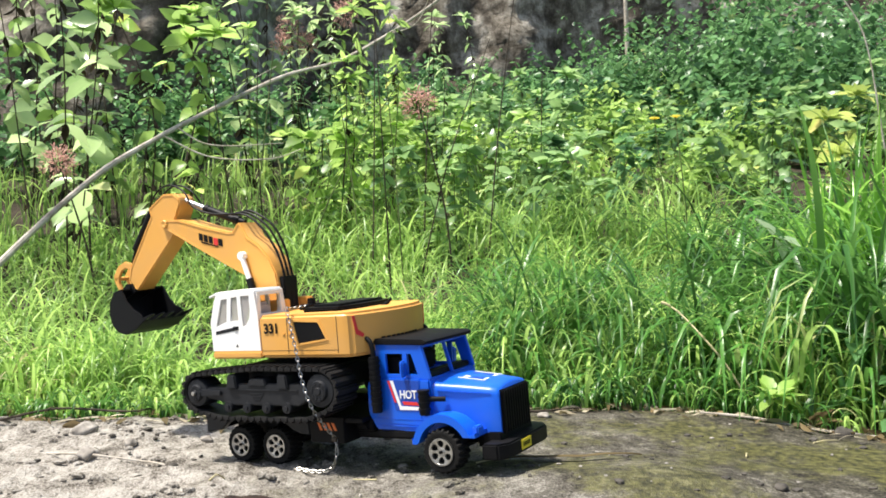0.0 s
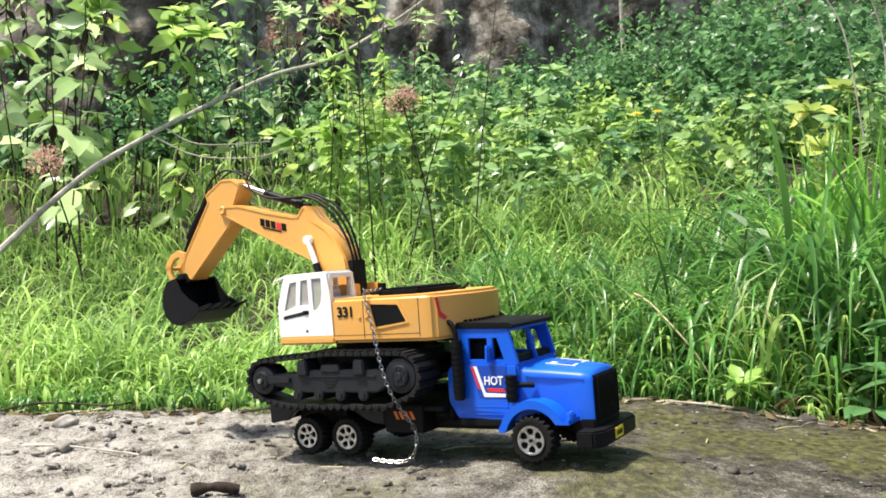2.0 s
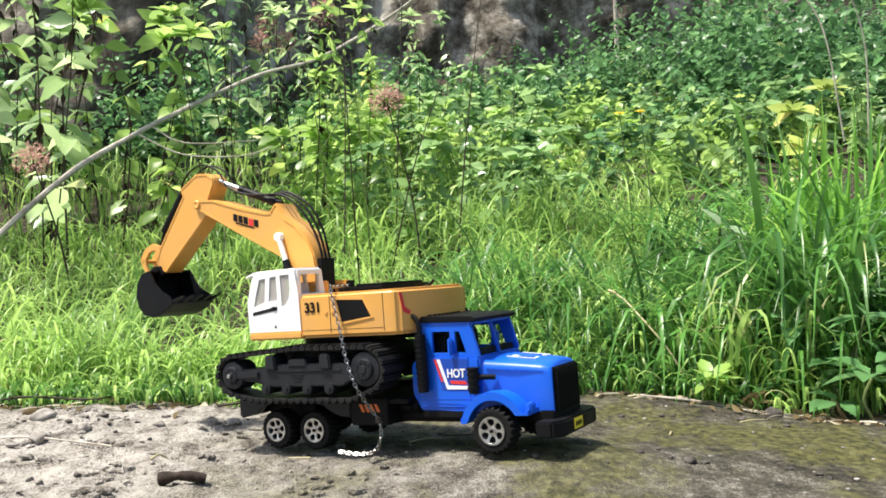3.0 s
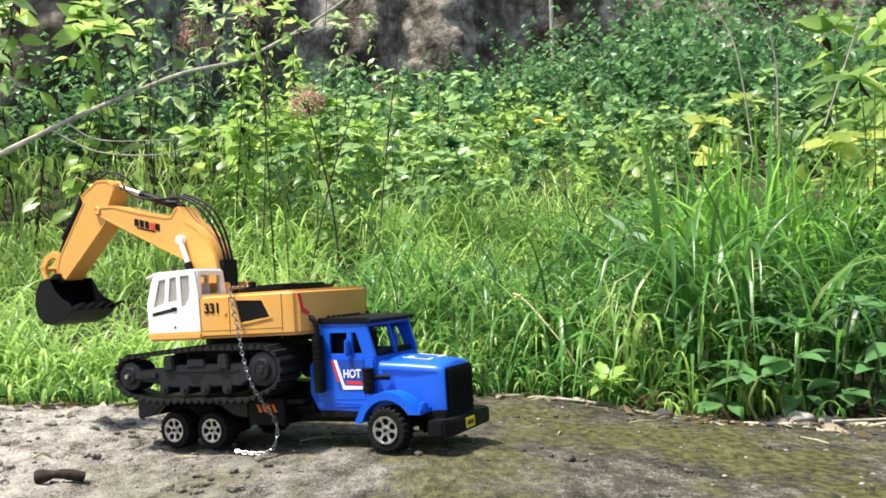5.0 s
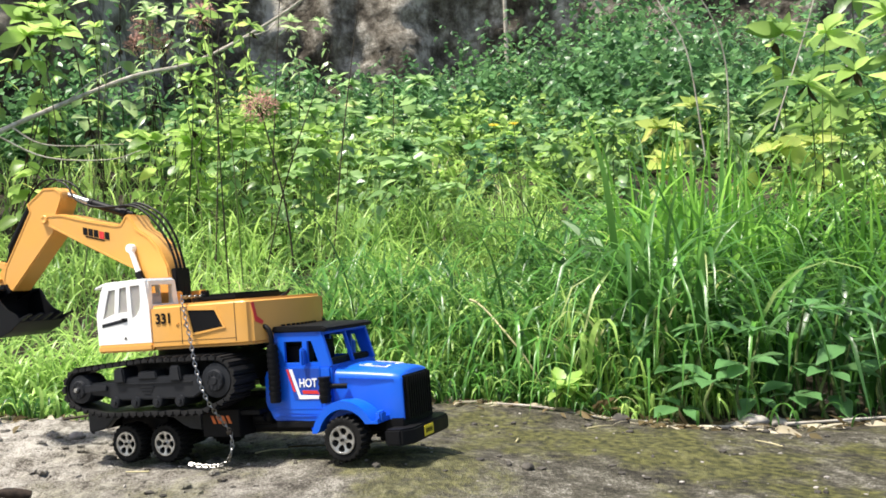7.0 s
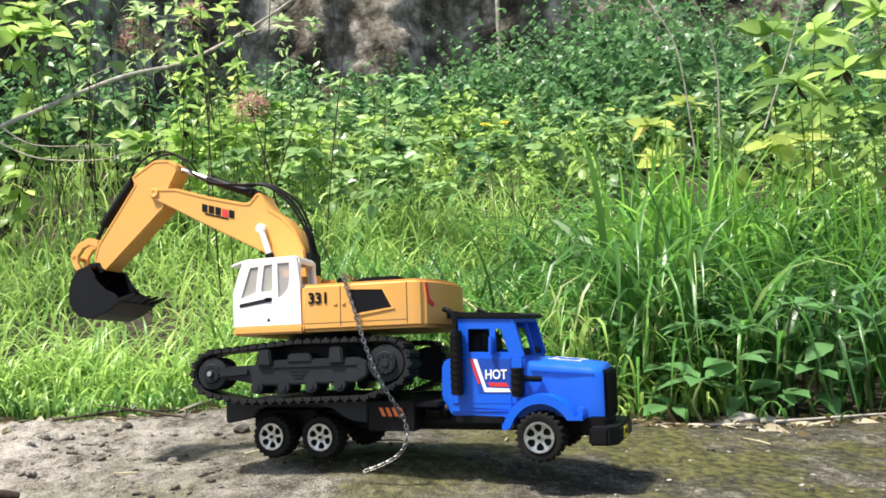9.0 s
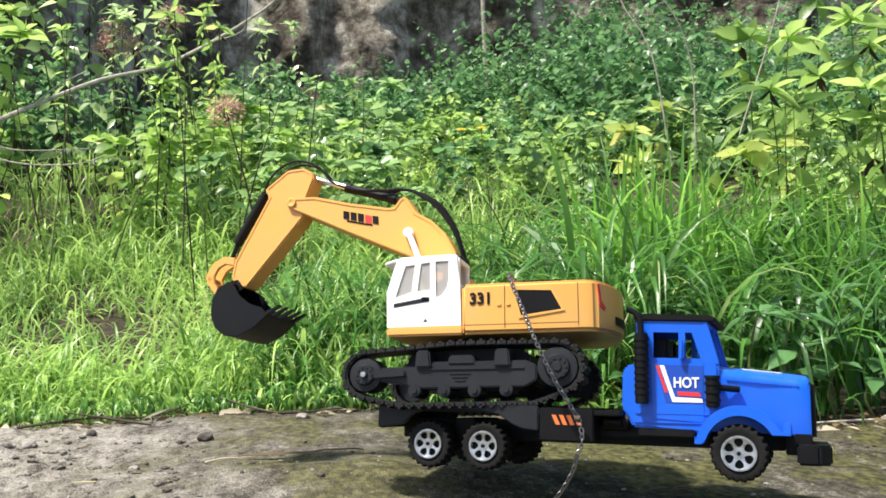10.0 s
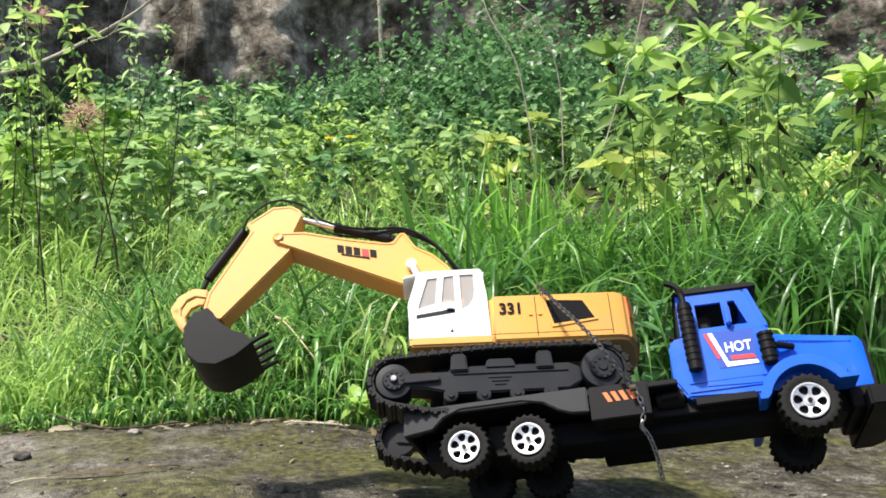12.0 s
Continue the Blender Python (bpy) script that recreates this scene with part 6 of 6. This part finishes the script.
def stone(name, label, x, y, r, mat, flat=0.6):
    bm = bmesh.new()
    bmesh.ops.create_icosphere(bm, subdivisions=3, radius=1)
    o = Vector((x * 50, y * 50, 0))
    for v in bm.verts:
        v.co *= 1 + 0.35 * noise.noise(v.co * 1.2 + o) + 0.14 * noise.noise(v.co * 3.5 + o)
        v.co = Vector((v.co.x, v.co.y * 0.8, v.co.z * flat)) * r
    me = finish(bm, name, mat, 60)
    ob = new(name, me)
    ob.matrix_basis = pose(x, y, land(x, y) + r * flat * 0.35, 0, 0, x * 900)
    return tagged(ob, label, "stone", "loose stones")


def build_stones():
    for x, y, r, mat, label in ((0.052, 0.962, 0.009, STONE_DARK, "small dark stone on the slab"), (0.60, 0.965, 0.017, PEBBLE, "pale broken stone beside the grass"), (0.635, 0.975, 0.012, PEBBLE, "pale broken stone beside the grass"), (0.575, 0.955, 0.008, PEBBLE, "pale broken stone beside the grass"),
                                (0.455, 0.985, 0.012, STONE_DARK, "dark stone under the stick"), (0.295, 0.735, 0.006, STONE_DARK, "dark flat stone on the slab"), (-0.28, 0.96, 0.008, PEBBLE, "pale lump of dry mud"), (-0.35, 1.02, 0.014, PEBBLE, "pale lump of dry mud"), (-0.21, 0.985, 0.007, PEBBLE, "pale lump of dry mud"),
                                (-0.30, 0.90, 0.011, PEBBLE, "pale lump of dry mud"), (-0.13, 0.99, 0.008, PEBBLE, "small pale stone on the slab"), (-0.08, 1.04, 0.007, STONE_DARK, "small dark stone on the slab"), (0.15, 1.06, 0.007, PEBBLE, "small pale stone on the slab"), (0.0, 0.86, 0.005, PEBBLE, "small pale stone on the slab"), (-0.48, 1.04, 0.015, STONE_DARK, "dark clod of soil"), (-0.56, 1.0, 0.011, PEBBLE, "pale lump of dry mud"), (0.72, 0.97, 0.010, PEBBLE, "pale stone at the grass"), (0.82, 0.96, 0.009, PEBBLE, "pale stone at the grass")):
        stone("stone", label, x, y, r, mat)
    # grit and crumbs, more of them on the dry mud
    bm0 = bmesh.new()
    bmesh.ops.create_icosphere(bm0, subdivisions=1, radius=1)
    tv = np.array([v.co[:] for v in bm0.verts])
    tf = [[v.index for v in f.verts] for f in bm0.faces]
    bm0.free()
    for name, label, count, x0, x1, y0, y1, big, mat in (("mud_crumbs", "pale crumbs of dry mud", 1500, -0.75, 0.05, 0.62, 1.12, 0.0062, CONCRETE), ("grit", "fine grit and small chips on the slab", 900, -0.2, 1.2, 0.5, 1.1, 0.0022, PEBBLE), ("dark_crumbs", "dark crumbs of soil", 1100, -0.75, 1.2, 0.6, 1.14, 0.0042, STONE_DARK)):
        xy = np.column_stack([RNG.uniform(x0, x1, count), RNG.uniform(y0, y1, count)])
        keep = [noise.noise(Vector((a * 9, b2 * 9, 3))) + RNG.normal(0, 0.25) > 0.0 for a, b2 in xy]
        xy = xy[np.array(keep)]
        r = big * RNG.uniform(0.25, 1.0, len(xy)) ** 2
        c = np.column_stack([xy, land_at(xy) + 0.25 * r])
        v = c[:, None] + r[:, None, None] * tv[None] * RNG.uniform(0.6, 1.3, (len(xy), 1, 3)) * (1 + RNG.normal(0, 0.12, (len(xy), len(tv), 1))) * np.array([1.2, 1, 0.6])
        f = [[i + k * len(tv) for i in t] for k in range(len(xy)) for t in tf]
        me = mesh_of(name, v, f, mat)
        me.polygons.foreach_set("use_smooth", [False] * len(me.polygons))
        tagged(new(name, me), label, "gravel", kind="stuff")
    # dry leaf litter along the rim
    k = 900
    x = RNG.uniform(-0.9, 1.6, k)
    y = np.array([rim(a) for a in x]) + RNG.normal(0.02, 0.035, k)
    base = np.column_stack([x, y, land_at(np.column_stack([x, y])) + 0.004])
    v, f = leaves(base, np.column_stack([RNG.normal(0, 1, (k, 2)), RNG.normal(0.05, 0.15, k)]), RNG.uniform(0.008, 0.024, k), "lance", 0.8)
    tagged(new("leaf_litter", mesh_of("leaf_litter", v, f, LEAF_BROWN)), "dry brown leaf litter along the grass", "leaf litter", kind="stuff")


def build_straw():
    """Pale dry straws and chips strewn along the foot of the grass."""
    k = 420
    x = RNG.uniform(-0.9, 1.5, k)
    y = np.array([rim(a) for a in x]) + RNG.normal(-0.006, 0.022, k)
    base = np.column_stack([x, y, land_at(np.column_stack([x, y])) + 0.003])
    d = np.column_stack([RNG.normal(0, 1, k), RNG.normal(0, 0.5, k), RNG.normal(0.04, 0.10, k)])
    v, f = leaves(base, d, RNG.uniform(0.012, 0.040, k), "lance", 0.6)
    v = v.reshape(k, -1, 3, 3)
    v = v[:, :, 1:2] + (v - v[:, :, 1:2]) * np.where(RNG.uniform(0, 1, k) < 0.7, 0.22, 0.8)[:, None, None, None]
    tagged(new("dry_straw", mesh_of("dry_straw", v, f, LEAF_STRAW)), "pale dry straw and leaf scraps along the grass", "straw", kind="stuff")
    # loose straws on the slab
    for x, y, a, n_ in ((0.065, 0.845, 10, 0.030), (0.31, 0.86, 70, 0.028), (-0.02, 0.80, 160, 0.022), (0.40, 0.93, 30, 0.035), (0.56, 0.82, 120, 0.030), (-0.16, 0.80, 75, 0.026)):
        c, w = math.cos(radians(a)) * n_, math.sin(radians(a)) * n_
        st = tagged(new("straw"), "short pale straw lying on the slab", "straw", "straws on the slab")
        part("stem", tube([(x, y, land(x, y) + 0.0012), (x + c * 0.5, y + w * 0.5, land(x + c * 0.5, y + w * 0.5) + 0.0022), (x + c, y + w, land(x + c, y + w) + 0.0014)], 0.0008, 0.0006, 6), STRAW, st)


def build_saplings():
    """Slender pale trunks before the rock face."""
    for x, y, h, lean in ((1.50, 7.0, 2.6, -0.12), (-0.95, 5.6, 2.2, 0.1)):
        g = land(x, y)
        t = tagged(new("sapling"), "slender pale-barked sapling before the rock", "sapling", "saplings")
        part("trunk", tube([(x, y, g), (x + lean * 0.4, y, g + h * 0.5), (x + lean, y, g + h)], 0.020, 0.012, 8, rough=0.15), BRANCH, t)
        k = 120
        base = np.column_stack([x + lean + RNG.normal(0, 0.3, k), y + RNG.normal(0, 0.3, k), g + h * RNG.uniform(0.85, 1.15, k)])
        v, f = leaves(base, RNG.normal(0, 1, (k, 3)), RNG.uniform(0.06, 0.1, k), "ovate")
        part("crown", mesh_of("crown", v, f, LEAF_COOL), LEAF_COOL, t)


build_grass()
build_plants()
build_undergrowth()
build_branch()
build_dry_flowers()
build_stalks()
build_saplings()
build_slab_edge()
build_stones()
build_straw()


# ---- what moves ----
def motions():
    walk(truck, [(r[0], truck_pose(r)) for r in TRUCK_ROWS])
    walk(digger, [(r[0], digger_pose(r, d)) for r, d in zip(TRUCK_ROWS, DIGGER_ROWS)])
    walk(boom, [(d[0], about(BOOM_PIN, d[7])) for d in DIGGER_ROWS])
    for ob in moving + teeth:
        home = ob.matrix_basis.copy()
        walk(ob, [(d[0], about(STICK_PIN, d[8]) @ home) for d in DIGGER_ROWS])
    # the chain spans from the digger's deck to the side of the bed; its end trails
    tops, hooks, tails = [], [], []
    for r, d in zip(TRUCK_ROWS, DIGGER_ROWS):
        a, b2 = digger_pose(r, d) @ CHAIN_TOP, truck_pose(r) @ CHAIN_HOOK
        side = truck_pose(r).to_3x3() @ Vector((0, 1, 0))
        z = (a - b2).normalized()
        x = side.cross(z).normalized()
        y = z.cross(x)
        tops.append((r[0], Matrix.Translation(a) @ Matrix((x, y, z)).transposed().to_4x4()))
        swing = float(np.interp(r[0], (8.1, 9.0, 10.0, 10.5, 11.0, 11.5, 12.0), (0, 5, 0, 3, 20, 42, 12)))
        curl = float(np.interp(r[0], (8.1, 9.0, 10.0, 10.5, 12.0), (0, 20, 60, 88, 95)))
        b2 = a - z * CHAIN_REACH
        hooks.append((r[0], Matrix.Translation(b2) @ pose(0, 0, 0, 0, -swing, r[4])))
        tails.append((r[0], hooks[-1][1] @ pose(0, -0.005, -0.0245, 0, -curl, 0)))
    walk(chain_upper, tops)
    walk(chain_lower, hooks)
    walk(chain_tail, tails)
    # wheels roll with the way covered
    ts = [r[0] for r in TRUCK_ROWS]
    gone, turned = 0.0, [0.0]
    step = 0.1
    place = lambda t: np.array([np.interp(t, ts, [r[k] for r in TRUCK_ROWS]) for k in (1, 2)])
    times = [round(step * i, 1) for i in range(121)]
    for a, b2 in zip(times, times[1:]):
        m = place(b2) - place(a)
        ahead = np.array([math.cos(radians(-30)), math.sin(radians(-30))])
        gone += float(m @ ahead)
        turned.append(gone)
    for w, x, s, r in WHEELS:
        home = w.matrix_basis.copy()
        walk(w, [(t, Matrix.Translation(home.translation) @ pose(0, 0, 0, 0, math.degrees(g / r), 0) @ home.to_3x3().to_4x4()) for t, g in zip(times, turned)])


motions()
